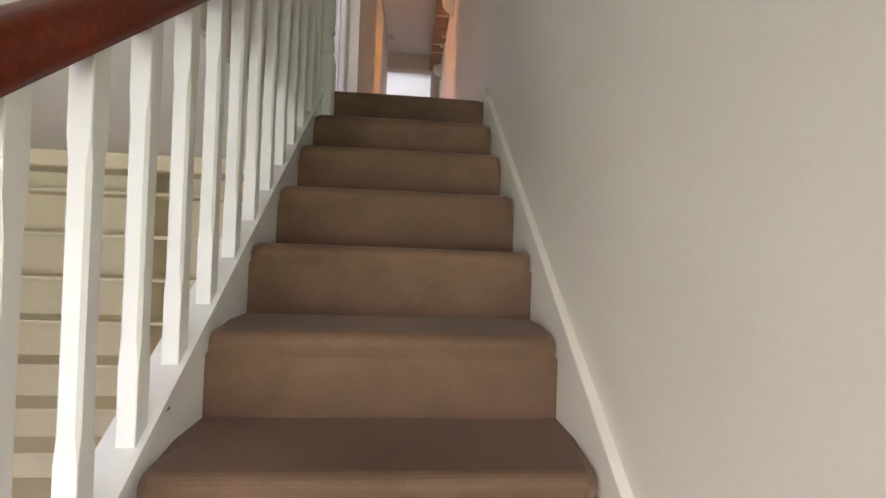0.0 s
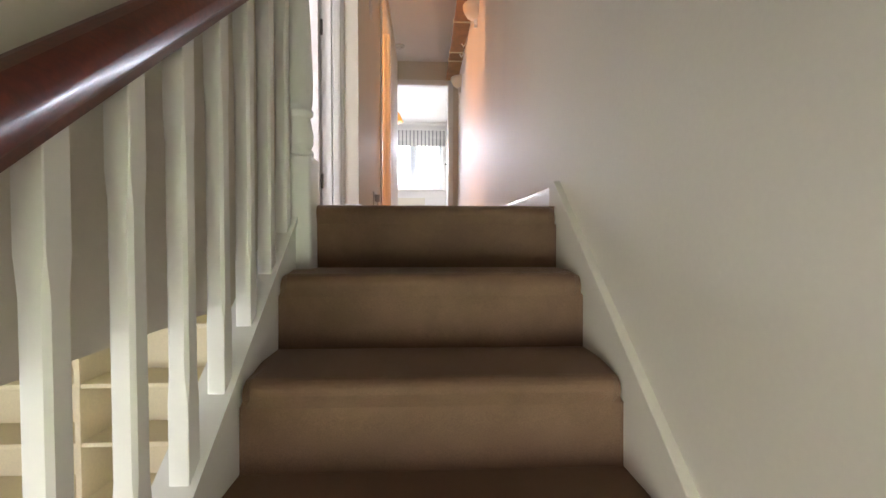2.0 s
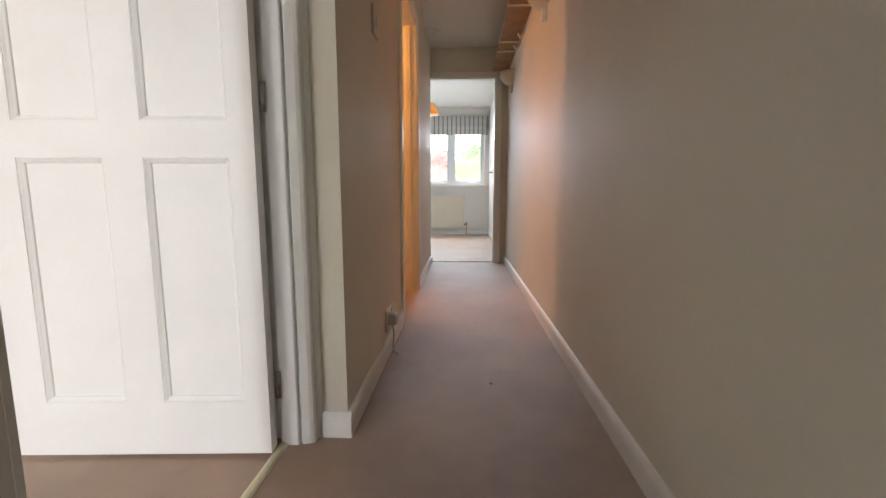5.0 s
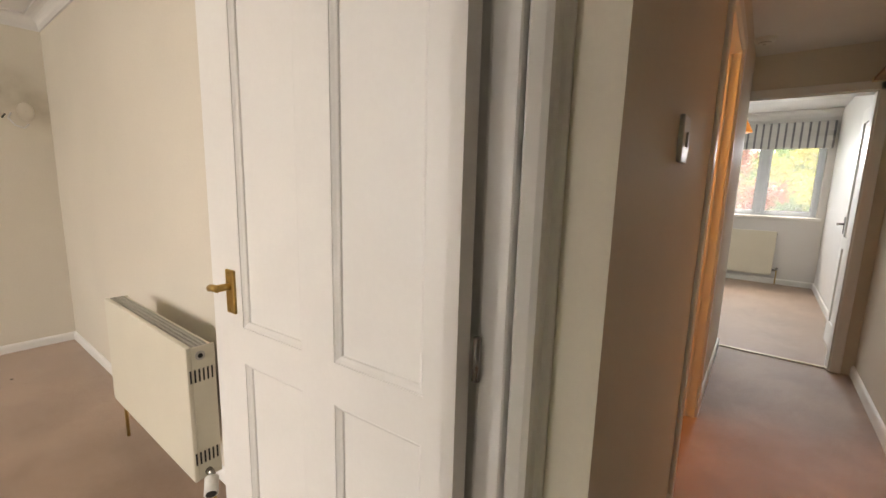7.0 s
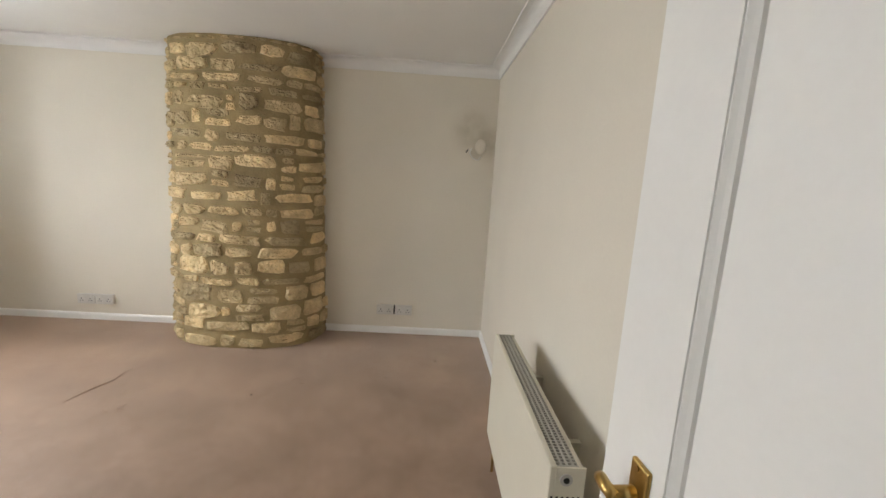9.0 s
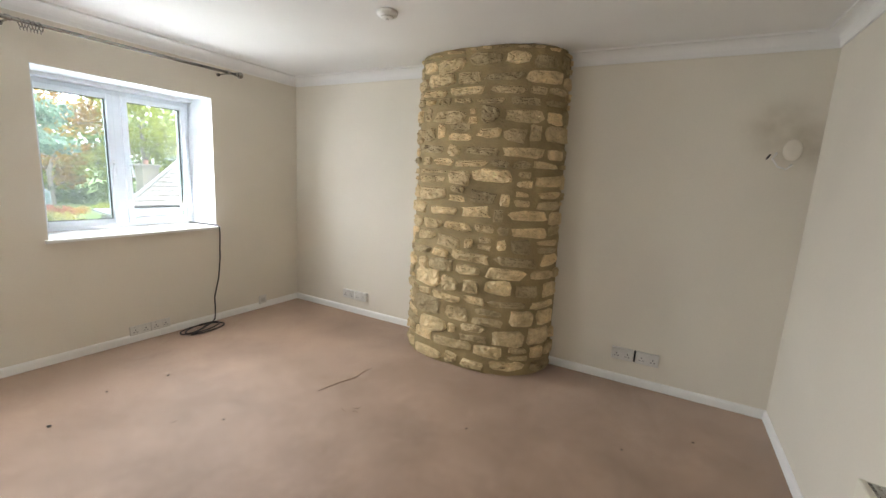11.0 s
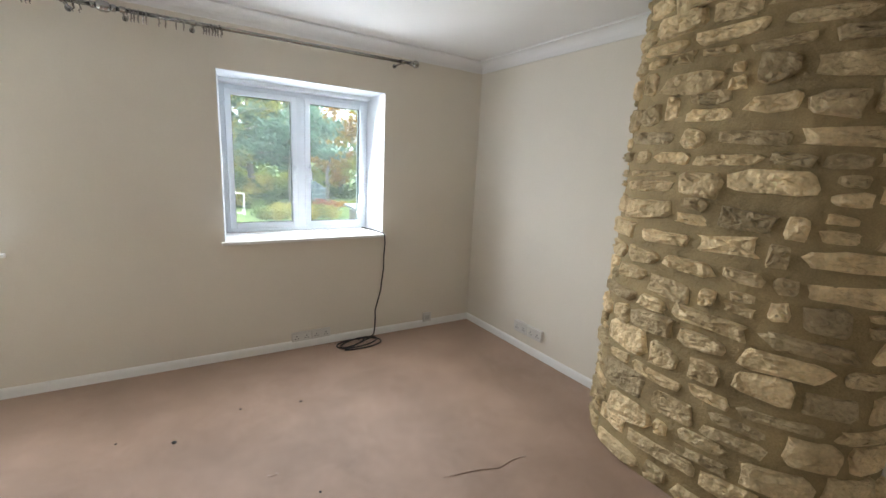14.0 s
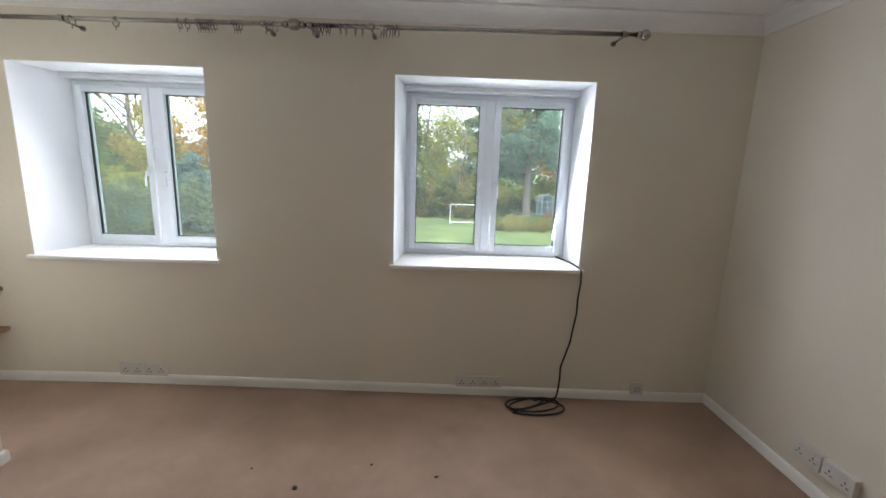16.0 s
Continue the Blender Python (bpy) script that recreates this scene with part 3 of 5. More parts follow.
LW, LT, LZ0, LZ1 = 0.735, 0.04, 0.012, 1.955
door = thing("living_room_door", (-1.36, 0.80, 0.0), "white gloss four-panel wooden door standing open", "door")
COLS, ROWS = ((-0.605, -0.385), (-0.285, -0.065)), ((0.165, 0.825), (0.915, 1.83))
part("stiles", leaf_bm([(-LW, -0.605, 0, LT, LZ0, LZ1), (-0.385, -0.285, 0, LT, LZ0, LZ1), (-0.065, 0, 0, LT, LZ0, LZ1)]), M_GLOSS, door)
part("rails", leaf_bm([(a, b, 0.0, LT, z0, z1) for a, b in COLS for z0, z1 in ((LZ0, 0.165), (0.825, 0.915), (1.83, LZ1))]), M_GLOSS, door)
for a, b in COLS:
    for z0, z1 in ROWS:
        p = part("door_panel", leaf_bm([(a, b, 0.013, LT - 0.006, z0, z1)]), M_GLOSS, door)
        bm = bmesh.new()
        rings = [[bm.verts.new((x, dep, z)) for x, z in ((a + o, z0 + o), (b - o, z0 + o), (b - o, z1 - o), (a + o, z1 - o))]
                 for o, dep in ((0.0, 0.0135), (0.0, 0.0025), (0.003, 0.0012), (0.008, 0.0055), (0.013, 0.0085), (0.0145, 0.0130))]
        for q, w in zip(rings, rings[1:]):
            for i in range(4):
                bm.faces.new((q[i], q[(i + 1) % 4], w[(i + 1) % 4], w[i]))
        part("moulding", to_leaf(bm), M_GLOSS, p)
hd = part("handle_plate", leaf_bm([(-0.664, -0.627, -0.006, 0.001, 0.945, 1.054)], bevel=.003, seg=2), M_BRASS, door, "worn brass lever handle plate")
bm = tube([(-0.649, 0.0, 1.012), (-0.649, -0.034, 1.012)], 0.009, 12)
part("spindle", to_leaf(bm), M_BRASS, hd, smooth=True)
bm = tube([(-0.642, -0.036, 1.012), (-0.660, -0.038, 1.013), (-0.674, -0.036, 1.011), (-0.682, -0.034, 1.008)], 0.0085, 12)
part("lever", to_leaf(bm), M_BRASS, hd, smooth=True)
part("screw", to_leaf(tube([(-0.649, -0.0075, 0.953), (-0.649, -0.005, 0.953)], 0.004, 8)), M_BRASS, hd)
part("screw", to_leaf(tube([(-0.649, -0.0075, 1.046), (-0.649, -0.005, 1.046)], 0.004, 8)), M_BRASS, hd)

# ---- radiator ----
def radiator(name, x0, x1, yf, yb, z0, z1, label, into=-1):
    """Panel radiator; yf is its front face, yb the back."""
    r = thing(name, ((x0 + x1) / 2, yb, z0), label, "radiator")
    s = 1 if yb > yf else -1
    ya, yc = sorted((yf, yf + s * 0.018))
    part("front_panel", boxes((x0, x1, ya, yc, z0, z1), bevel=.004, seg=2), M_RAD, r)
    ya, yc = sorted((yb, yb - s * 0.018))
    part("back_panel", boxes((x0 + .01, x1 - .01, ya, yc, z0 + .01, z1 - .01), bevel=.004), M_RAD, r)
    ya, yc = sorted((yf + s * 0.018, yb - s * 0.018))
    side = part("side_cover", boxes((x1 - .006, x1, ya - .001, yb, z0 + .005, z1 - .004)), M_RAD, r)
    n = 6
    for zc, h in ((z0 + 0.085, 0.045), (z1 - 0.105, 0.045)):
        for i in range(n):
            yy = yf + s * (0.010 + 0.068 * i / (n - 1))
            part("slot", boxes((x1 - .004, x1 + .0008, yy - .0028, yy + .0028, zc - h / 2, zc + h / 2)), M_DARK, side)
    part("blanking_plug", tube([(x1 - .002, yf + s * .042, z1 - .035), (x1 + .004, yf + s * .042, z1 - .035)], 0.016, 14), M_GREYPL, r)
    part("plug_core", tube([(x1, yf + s * .042, z1 - .035), (x1 + .006, yf + s * .042, z1 - .035)], 0.008, 10), M_DARK, r)
    part("side_cover", boxes((x0, x0 + .006, ya - .001, yb, z0 + .005, z1 - .004)), M_RAD, r)
    # near-black box: the shade between the panels, put into the colour
    part("convector", boxes((x0 + .01, x1 - .01, min(ya, yc) + .002, max(ya, yc) - .002, z0 + .02, z1 - .03)), M_DARK, r, "dark box for the shade between the panels")
    g = bmesh.new()
    k = int((x1 - x0) / 0.0125)
    for i in range(k):
        xx = x0 + .008 + (x1 - x0 - .016) * i / (k - 1)
        box(g, xx - .002, xx + .002, ya, yc, z1 - .010, z1 - .003)
    for yy in (ya + .012, (ya + yc) / 2, yc - .012):
        box(g, x0 + .008, x1 - .008, yy - .003, yy + .003, z1 - .0098, z1 - .0032)
    part("top_grille", g, M_GRILLE, r, "grey slatted top grille")
    return r


rad = radiator("panel_radiator", -2.975, -2.085, 0.822, 0.912, 0.222, 0.714, "cream enamelled double panel radiator with top grille")
for xb in (-2.84, -2.39):
    part("wall_bracket", boxes((xb - .01, xb + .01, 0.912, 1.02, 0.34, 0.58)), M_RAD, rad)
part("valve_body", tube([(-2.089, 0.868, 0.248), (-2.067, 0.868, 0.246), (-2.059, 0.868, 0.228), (-2.059, 0.868, 0.198)], 0.013, 12), M_STEEL, rad, "chrome valve body", smooth=True)
vh = part("valve_head", tube([(-2.062, 0.866, 0.230), (-2.046, 0.858, 0.222), (-2.042, 0.856, 0.220), (-2.014, 0.842, 0.207)], 0.0225, 18), M_PLASTIC, rad, "white thermostatic valve head", smooth=True)
part("valve_cap", tube([(-2.0155, 0.8427, 0.2077), (-2.012, 0.841, 0.206)], 0.017, 16), M_BLACK, vh, "black valve cap")
part("pipe", tube([(-2.059, 0.868, 0.20), (-2.058, 0.869, 0.10), (-2.055, 0.870, 0.001)], 0.0075, 10), M_BRASS, rad, "copper pipe", smooth=True)
part("pipe", tube([(-2.965, 0.865, 0.25), (-2.985, 0.865, 0.235), (-2.99, 0.865, 0.12), (-2.99, 0.865, 0.001)], 0.0075, 10), M_BRASS, rad, "copper pipe", smooth=True)

# ---- sockets, switches, small fittings ----
def socket(name, label, at, face, wide=0.146, high=0.086, kind="double", t=0.011):
    """Wall socket; at is the middle of its back, face the way it looks: +x, -x, +y, -y."""
    s = thing(name, at, label, "wall socket", "wall sockets")

    def put(u0, u1, w0, w1, d0, d1, bev=0.0):
        x, y, z = at
        if face == "+x":
            lim = (x + d0, x + d1, y + u0, y + u1, z + w0, z + w1)
        elif face == "+y":
            lim = (x - u1, x - u0, y + d0, y + d1, z + w0, z + w1)
        elif face == "-y":
            lim = (x + u0, x + u1, y - d1, y - d0, z + w0, z + w1)
        else:
            lim = (x - d1, x - d0, y - u1, y - u0, z + w0, z + w1)
        return boxes(lim, bevel=bev, seg=2)
    part("plate", put(-wide / 2, wide / 2, -high / 2, high / 2, 0, t, .003), M_SOCKET, s)
    if kind == "double":
        for c in (-wide / 4, wide / 4):
            o = part("outlet", put(c - .022, c + .022, -.028, .012, t - .001, t + .0012), M_SOCKET, s)
            for u, w, a, b in ((0, .004, .0035, .006), (-.011, -.014, .006, .0028), (.011, -.014, .006, .0028)):
                part("pin_hole", put(c + u - a, c + u + a, w - b, w + b, t, t + .0018), M_SLOT, o)
            part("rocker", put(c - .006, c + .006, .018, .036, t - .001, t + .004, .001), M_SOCKET, s)
    elif kind == "switch":
        part("rocker", put(-.009, .009, -.016, .016, t - .001, t + .005, .0015), M_SOCKET, s)
    else:
        part("inset", put(-wide * .28, wide * .28, -high * .3, high * .2, t - .001, t + .002, .001), M_GREYPL, s)
    return s


socket("wall_socket", "white plastic double socket above the skirting", (X_W, -2.438, 0.190), "+x", t=0.030)
socket("wall_socket", "white plastic double socket above the skirting", (X_W, -2.285, 0.190), "+x", t=0.030)
socket("wall_socket", "white plastic double socket beside the chimney", (X_W, 0.145, 0.222), "+x", t=0.030)
socket("wall_socket", "white plastic double socket beside the chimney", (X_W, 0.310, 0.222), "+x", t=0.030)
d_ = thing("socket_gap_strip", (X_W, 0.2275, 0.222), "black strip between two wall sockets", "cable clip")
part("strip", boxes((X_W, X_W + .026, 0.2215, 0.2335, 0.185, 0.262)), M_BLACK, d_)
socket("wall_socket", "white double socket under the window", (-1.075, Y_S, 0.153), "+y")
socket("wall_socket", "white double socket under the window", (-1.222, Y_S, 0.153), "+y")
socket("wall_socket", "white double socket low under the window", (-3.195, Y_S, 0.115), "+y", high=.074)
socket("wall_socket", "white double socket low under the window", (-3.343, Y_S, 0.115), "+y", high=.074)
socket("phone_socket", "small white telephone box on the skirting", (-4.30, Y_S + .012, 0.095), "+y", .085, .085, "phone")
socket("light_switch", "white light switch on the corridor wall", (X_CL, 1.425, 1.385), "+x", .086, .105, "switch")
cs = socket("corridor_socket", "white corridor socket with a grey plug", (X_CL, 1.62, 0.165), "+x", .146, .1, "double")
part("plug", boxes((X_CL + .011, X_CL + .05, 1.56, 1.605, 0.145, 0.195), bevel=.006, seg=2), M_GREYPL, cs, "grey plug")
part("plug_cable", tube([(X_CL + .03, 1.58, .148), (X_CL + .035, 1.575, .09), (X_CL + .03, 1.57, .03), (X_CL + .05, 1.58, .006), (X_CL + .03, 1.63, .005)], .0035, 8), M_GREYPL, cs, smooth=True)


def smoke_alarm(at, r, label):
    s = thing("smoke_alarm", at, label, "smoke alarm", "smoke alarms")
    x, y, z = at
    part("housing", lathe([(r, z), (r, z - .012), (r * .94, z - .022), (r * .62, z - .026), (r * .6, z - .034), (r * .5, z - .038), (0.004, z - .038)], x, y, 28), M_PLASTIC, s, smooth=True)
    part("vent_ring", lathe([(r * .615, z - .0262), (r * .615, z - .033), (r * .59, z - .033)], x, y, 28), M_GREYPL, s)
    part("test_button", lathe([(r * .16, z - .037), (r * .16, z - .041), (.002, z - .041)], x, y, 12), M_GREYPL, s)


smoke_alarm((-3.65, -1.235, Z_LC), 0.06, "white round smoke alarm on the living room ceiling")
smoke_alarm((-0.755, 3.83, Z_HC), 0.06, "white round smoke alarm on the corridor ceiling")

# bare wall light points
wl = thing("wall_light_mount", (X_W, 0.88, 1.67), "white round wall light mount with loose wires", "wall light")
bm = bmesh.new()
prof = [(0.046, 0.0), (0.046, 0.006), (0.042, 0.010), (0.03, 0.016), (0.002, 0.016)]
rings = [[bm.verts.new((X_W + d, 0.895 + r * math.cos(2 * math.pi * i / 24), 1.685 + r * 1.35 * math.sin(2 * math.pi * i / 24))) for i in range(24)] for r, d in prof]
for a, b in zip(rings, rings[1:]):
    for i in range(24):
        bm.faces.new((a[i], a[(i + 1) % 24], b[(i + 1) % 24], b[i]))
part("back_plate", bm, M_WALL, wl, smooth=True)
part("loose_wire", tube([(X_W + .02, 0.82, 1.665), (X_W + .05, 0.80, 1.63), (X_W + .05, 0.83, 1.585), (X_W + .035, 0.875, 1.572), (X_W + .03, 0.90, 1.60)], .006, 8), M_PLASTIC, wl, smooth=True)
part("wire_end", tube([(X_W + .03, 0.79, 1.655), (X_W + .05, 0.772, 1.628)], .005, 8), M_BLACK, wl, "dark wire end")

# ---- windows ----
def handle(parent, x, z, lean, yf, out):
    h = part("window_handle", boxes((x - .014, x + .014, min(yf, yf + out * .012), max(yf, yf + out * .012), z - .03, z + .03), bevel=.004, seg=2), M_UPVC, parent, "white espagnolette handle")
    part("lever", tube([(x, yf + out * .01, z), (x, yf + out * .035, z + .005), (x + lean * .012, yf + out * .04, z - .04), (x + lean * .016, yf + out * .036, z - .095)], .0075, 8), M_UPVC, h, smooth=True)


def casement(name, x0, x1, z0, z1, yf, out, label):
    """White plastic two-light casement; yf is the room face of the frame, out the way into the room (+1 or -1)."""
    w = thing(name, ((x0 + x1) / 2, yf, z0), label, "window", kind="structure")
    d = 0.07

    def yy(a, b):
        return tuple(sorted((yf + out * a, yf + out * b)))
    f = 0.036
    xm = (x0 + x1) / 2
    part("window_frame", boxes((x0, x0 + f, *yy(-d, 0), z0, z1), (x1 - f, x1, *yy(-d, 0), z0, z1), (x0 + f, x1 - f, *yy(-d, 0), z0, z0 + f),
                               (x0 + f, x1 - f, *yy(-d, 0), z1 - f, z1), (xm - .04, xm + .04, *yy(-d, 0), z0 + f, z1 - f), bevel=.003), M_UPVC, w)
    for a, b, hx, lean in ((x0 + f - .008, xm - .04 + .012, xm - .055, -1), (xm + .04 - .012, x1 - f + .008, xm + .055, 1)):
        s = 0.042
        za, zb = z0 + f - .008, z1 - f + .008
        sash = part("sash", boxes((a, a + s, *yy(-d + .01, .016), za, zb), (b - s, b, *yy(-d + .01, .016), za, zb), (a + s, b - s, *yy(-d + .01, .016), za, za + s),
                                  (a + s, b - s, *yy(-d + .01, .016), zb - s, zb), bevel=.005, seg=2), M_UPVC, w)
        g = part("pane", boxes((a + s - .004, b - s + .004, *yy(-.034, -.030), za + s - .004, zb - s + .004)), M_GLASS, sash)
        g.visible_shadow = False
        gk = boxes((a + s, a + s + .004, *yy(-.0295, -.012), za + s, zb - s), (b - s - .004, b - s, *yy(-.0295, -.012), za + s, zb - s),
                   (a + s, b - s, *yy(-.0295, -.012), za + s, za + s + .004), (a + s, b - s, *yy(-.0295, -.012), zb - s - .004, zb - s))
        part("gasket", gk, M_BLACK, sash, "dark rubber gasket")
        handle(sash, hx, (za + zb) / 2 - .03, lean * .6, yf + out * .016, out)
    return w


for i, (a, b) in enumerate(WINS):
    w = casement(f"window_{i + 1}", a + .004, b - .002 - SPLAY[i], Z_SILL + .002, Z_HEAD - .036, Y_WIN, 1, "white plastic casement window in a deep reveal")
    rv = boxes((a - .001, a + .004, Y_WIN - .08, Y_S - .001, Z_SILL, Z_HEAD - .004), (a - .001, b + .001, Y_WIN - .08, Y_S - .001, Z_HEAD - .004, Z_HEAD + .001))
    prism([(b + .001, Y_S - .001), (b - .004, Y_S - .001), (b - .002 - SPLAY[i], Y_WIN), (b - .002 - SPLAY[i], Y_WIN - .08), (b + .001, Y_WIN - .08)], "z", Z_SILL, Z_HEAD - .004, rv)
    part("reveal_lining", rv, M_REVEAL, w, "white painted reveal")
    part("head_batten", boxes((a + .004, b - .004 - SPLAY[i] * .7, Y_WIN - .07, Y_WIN + .075, Z_HEAD - .034, Z_HEAD - .005), bevel=.004), M_REVEAL, w)
    part("window_sill", boxes((a - .02, b + .02, Y_S - .0, Y_S + .032, Z_SILL - .022, Z_SILL), (a, b, Y_WIN - .02, Y_S, Z_SILL - .022, Z_SILL), bevel=.004, seg=2), M_GLOSS, w)
BM = (BW[0] + BW[1]) / 2
casement("window_3", BM, BW[1] - .004, BW[2] + .01, BW[3], Y_BED + .10, -1, "white plastic bedroom window behind a striped blind")
# unseen second casement, added where the opening was widened for light
casement("window_6", BW[0] + .004, BM, BW[2] + .01, BW[3], Y_BED + .10, -1, "white plastic bedroom window behind a striped blind")
setting("window_sill_bedroom", boxes((BW[0] - .05, BW[1] + .04, Y_BED - .07, Y_BED + .1, BW[2] - .03, BW[2] + .009), bevel=.005), M_GLOSS, "white painted bedroom window sill", "window sill")
for i, (a, b) in enumerate(((-3.9, -2.6), (-2.0, -0.8))):
    casement(f"window_{i + 4}", a, b, -1.75, -0.5, Y_S - .4, 1, "white plastic window of the lower hall")

# ---- curtain rods ----
def curtain_rod(x0, x1, z0, z1, n_rings, clumps, brackets):
    yb = -3.065
    rod = thing("curtain_pole", ((x0 + x1) / 2, Y_S, (z0 + z1) / 2), "pewter metal curtain pole with loose rings", "curtain pole", "curtain poles")

    def zz(x):
        return z0 + (z1 - z0) * (x - x0) / (x1 - x0)
    part("pole", tube([(x0, yb, z0), (x1, yb, z1)], .0115, 12), M_STEEL, rod, smooth=True)
    for x, s in ((x0, -1), (x1, 1)):
        z = zz(x)
        bm = tube([(x - s * .012, yb, z), (x + s * .008, yb, z)], .017, 14)
        fin = part("finial_collar", bm, M_STEEL, rod, smooth=True)
        bm = bmesh.new()
        bmesh.ops.create_uvsphere(bm, u_segments=16, v_segments=10, radius=.027)
        bmesh.ops.translate(bm, verts=bm.verts, vec=(x + s * .032, yb, z))
        part("finial_ball", bm, M_STEEL, rod, "round pewter finial", smooth=True)
    for x in brackets:
        z = zz(x)
        b = part("bracket", tube([(x, yb, z - .008), (x, yb - .03, z - .010), (x, Y_S + .008, z - .010)], .006, 8), M_STEEL, rod, smooth=True)
        part("bracket_rose", tube([(x, Y_S + .001, z - .010), (x, Y_S + .010, z - .010)], .015, 14), M_STEEL, b)
        part("bracket_cup", tube([(x - .012, yb, z), (x + .012, yb, z)], .0165, 12), M_STEEL, b)
    for x in clumps:
        z = zz(x)
        n = 16
        lean = random.uniform(-.35, .35)
        pts = [(x + lean * .02 * math.sin(2 * math.pi * k / n), yb + .023 * math.cos(2 * math.pi * k / n), z - .011 + .023 * math.sin(2 * math.pi * k / n)) for k in range(n + 1)]
        rg = part("ring", tube(pts, .0036, 6), M_STEEL, rod, smooth=True)
        part("ring_eye", tube([(x, yb, z - .034), (x + .003, yb, z - .043), (x, yb, z - .050)], .003, 6), M_STEEL, rg)


curtain_rod(-4.0, -2.245, 2.176, 2.157, 0, [-2.30, -2.318, -2.332, -2.35, -2.37, -2.385, -2.44, -2.52, -2.555, -2.47, -2.65, -2.665, -2.68, -2.695, -2.71, -2.725, -2.74], [-3.92, -2.60, -2.285])
curtain_rod(-2.165, -0.40, 2.157, 2.136, 0, [-2.11, -2.085, -2.06, -1.93, -1.915, -1.90, -1.80, -1.785, -1.77, -1.755, -1.742, -1.73, -1.715, -1.66, -1.62, -1.30, -1.08], [-2.05, -1.03])

# ---- black cable from the sill ----
cb = thing("aerial_cable", (-3.6, -3.08, 0), "black aerial cable hanging from the sill and coiled on the carpet", "cable")
pts = [(-3.80, Y_WIN + .03, .884), (-3.846, -3.35, .882), (-3.852, -3.18, .884), (-3.853, -3.158, .872), (-3.855, -3.155, .80), (-3.845, -3.15, .70), (-3.848, -3.155, .60), (-3.832, -3.15, .50),
       (-3.825, -3.152, .42), (-3.80, -3.15, .33), (-3.775, -3.145, .25), (-3.78, -3.15, .18), (-3.772, -3.14, .10), (-3.76, -3.13, .04), (-3.72, -3.12, .012)]
for k in range(56):
    f = k / 55
    a = 2 * math.pi * 2.45 * f + 0.9
    rx, ry = 0.205 - 0.085 * f + 0.012 * math.sin(a * .7), 0.092 - 0.034 * f + 0.010 * math.cos(a * .6)
    pts.append((-3.595 + .03 * f * math.sin(a * .5) + rx * math.cos(a + .5 * f), -3.066 - .02 * f + ry * math.sin(a * (1 + .12 * f)), .007 + .011 * f + .003 * math.sin(a * 1.7)))
pts = [(x, y, z + floor_z(x, y) * (1 if z < .05 else 0)) for x, y, z in pts]
bm = tube(pts, .0058, 8)
part("cord", bm, M_BLACK, cb, smooth=True)

# ---- alcove shelves ----
for z, x in ((0.392, -0.366), (0.645, -0.360)):
    s = thing("wall_shelf", (-0.14, Y_S, z), "plain pine shelf board fixed in the alcove", "shelf", "alcove shelves")
    part("board", boxes((x, -0.001, Y_S + .001, Y_S + .24, z, z + .026), bevel=.004, seg=2), M_SHELFW, s)

# ---- corridor: high shelf ----
sh = thing("high_shelf", (-0.08, 3.0, 2.0), "stained pine shelf under the ceiling with pale battens", "shelf")
for a, b in ((1.35, 2.735), (2.755, 3.40), (3.42, 3.63), (3.65, 4.255)):
    part("shelf_board", boxes((-0.165, -0.002, a, b, 2.0, 2.024), bevel=.003), M_WOOD, sh)
for yy in (2.745, 3.41, 3.64, 4.25):
    part("batten", boxes((-0.172, -0.002, yy - .01, yy + .01, 1.992, 2.026), bevel=.002), M_CREAM, sh, "pale batten")
for yy in (2.25, 3.86):
    b = thing("wall_uplighter", (0, yy, 1.82), "white plaster bowl uplighter on the corridor wall", "wall light", "corridor uplighters")
    bm = bmesh.new()
    rows = [(0.015, 1.765), (0.06, 1.775), (0.095, 1.80), (0.118, 1.84), (0.125, 1.88), (0.118, 1.88), (0.09, 1.815), (0.01, 1.79)]
    rings = [[bm.verts.new((-0.001 - r * math.sin(math.pi * i / 16), yy + r * math.cos(math.pi * i / 16), z)) for i in range(17)] for r, z in rows]
    for p, q in zip(rings, rings[1:]):
        for i in range(16):
            bm.faces.new((p[i], p[i + 1], q[i + 1], q[i]))
    part("bowl", bm, M_WALL, b, smooth=True)
    part("bracket", boxes((-0.03, -0.001, yy - .012, yy + .012, 1.70, 1.77), bevel=.004), M_GLOSS, b)
for yy in (3.05, 3.3):
    h = thing("coat_hook", (0, yy, 1.95), "white painted hook under the shelf", "hook", "corridor hooks")
    part("hook", tube([(-0.003, yy, 1.99), (-0.02, yy, 1.93), (-0.045, yy, 1.90), (-0.06, yy, 1.93)], .009, 8), M_GLOSS, h, smooth=True)

# side doorway and end doorway linings
d2 = thing("doorway_side", (X_CL - .06, 2.5, 0), "white painted lining of the side doorway", "door frame", kind="structure")
part("jamb", boxes((X_CL - .13, X_CL + .002, 2.90, 2.929, 0, 1.97), bevel=.002), M_GLOSS, d2)
part("jamb", boxes((X_CL - .13, X_CL + .002, 2.101, 2.13, 0, 1.97), bevel=.002), M_GLOSS, d2)
part("stop", boxes((X_CL - .075, X_CL - .04, 2.888, 2.90, 0, 1.94), bevel=.002), M_GLOSS, d2)
part("head", boxes((X_CL - .13, X_CL + .002, 2.13, 2.90, 1.94, 1.969), bevel=.002), M_GLOSS, d2)
part("architrave", boxes((X_CL, X_CL + .015, 2.05, 2.115, 0, 2.02), (X_CL, X_CL + .015, 2.915, 2.98, 0, 2.02), (X_CL, X_CL + .015, 2.115, 2.915, 1.955, 2.02), bevel=.003), M_GLOSS, d2)
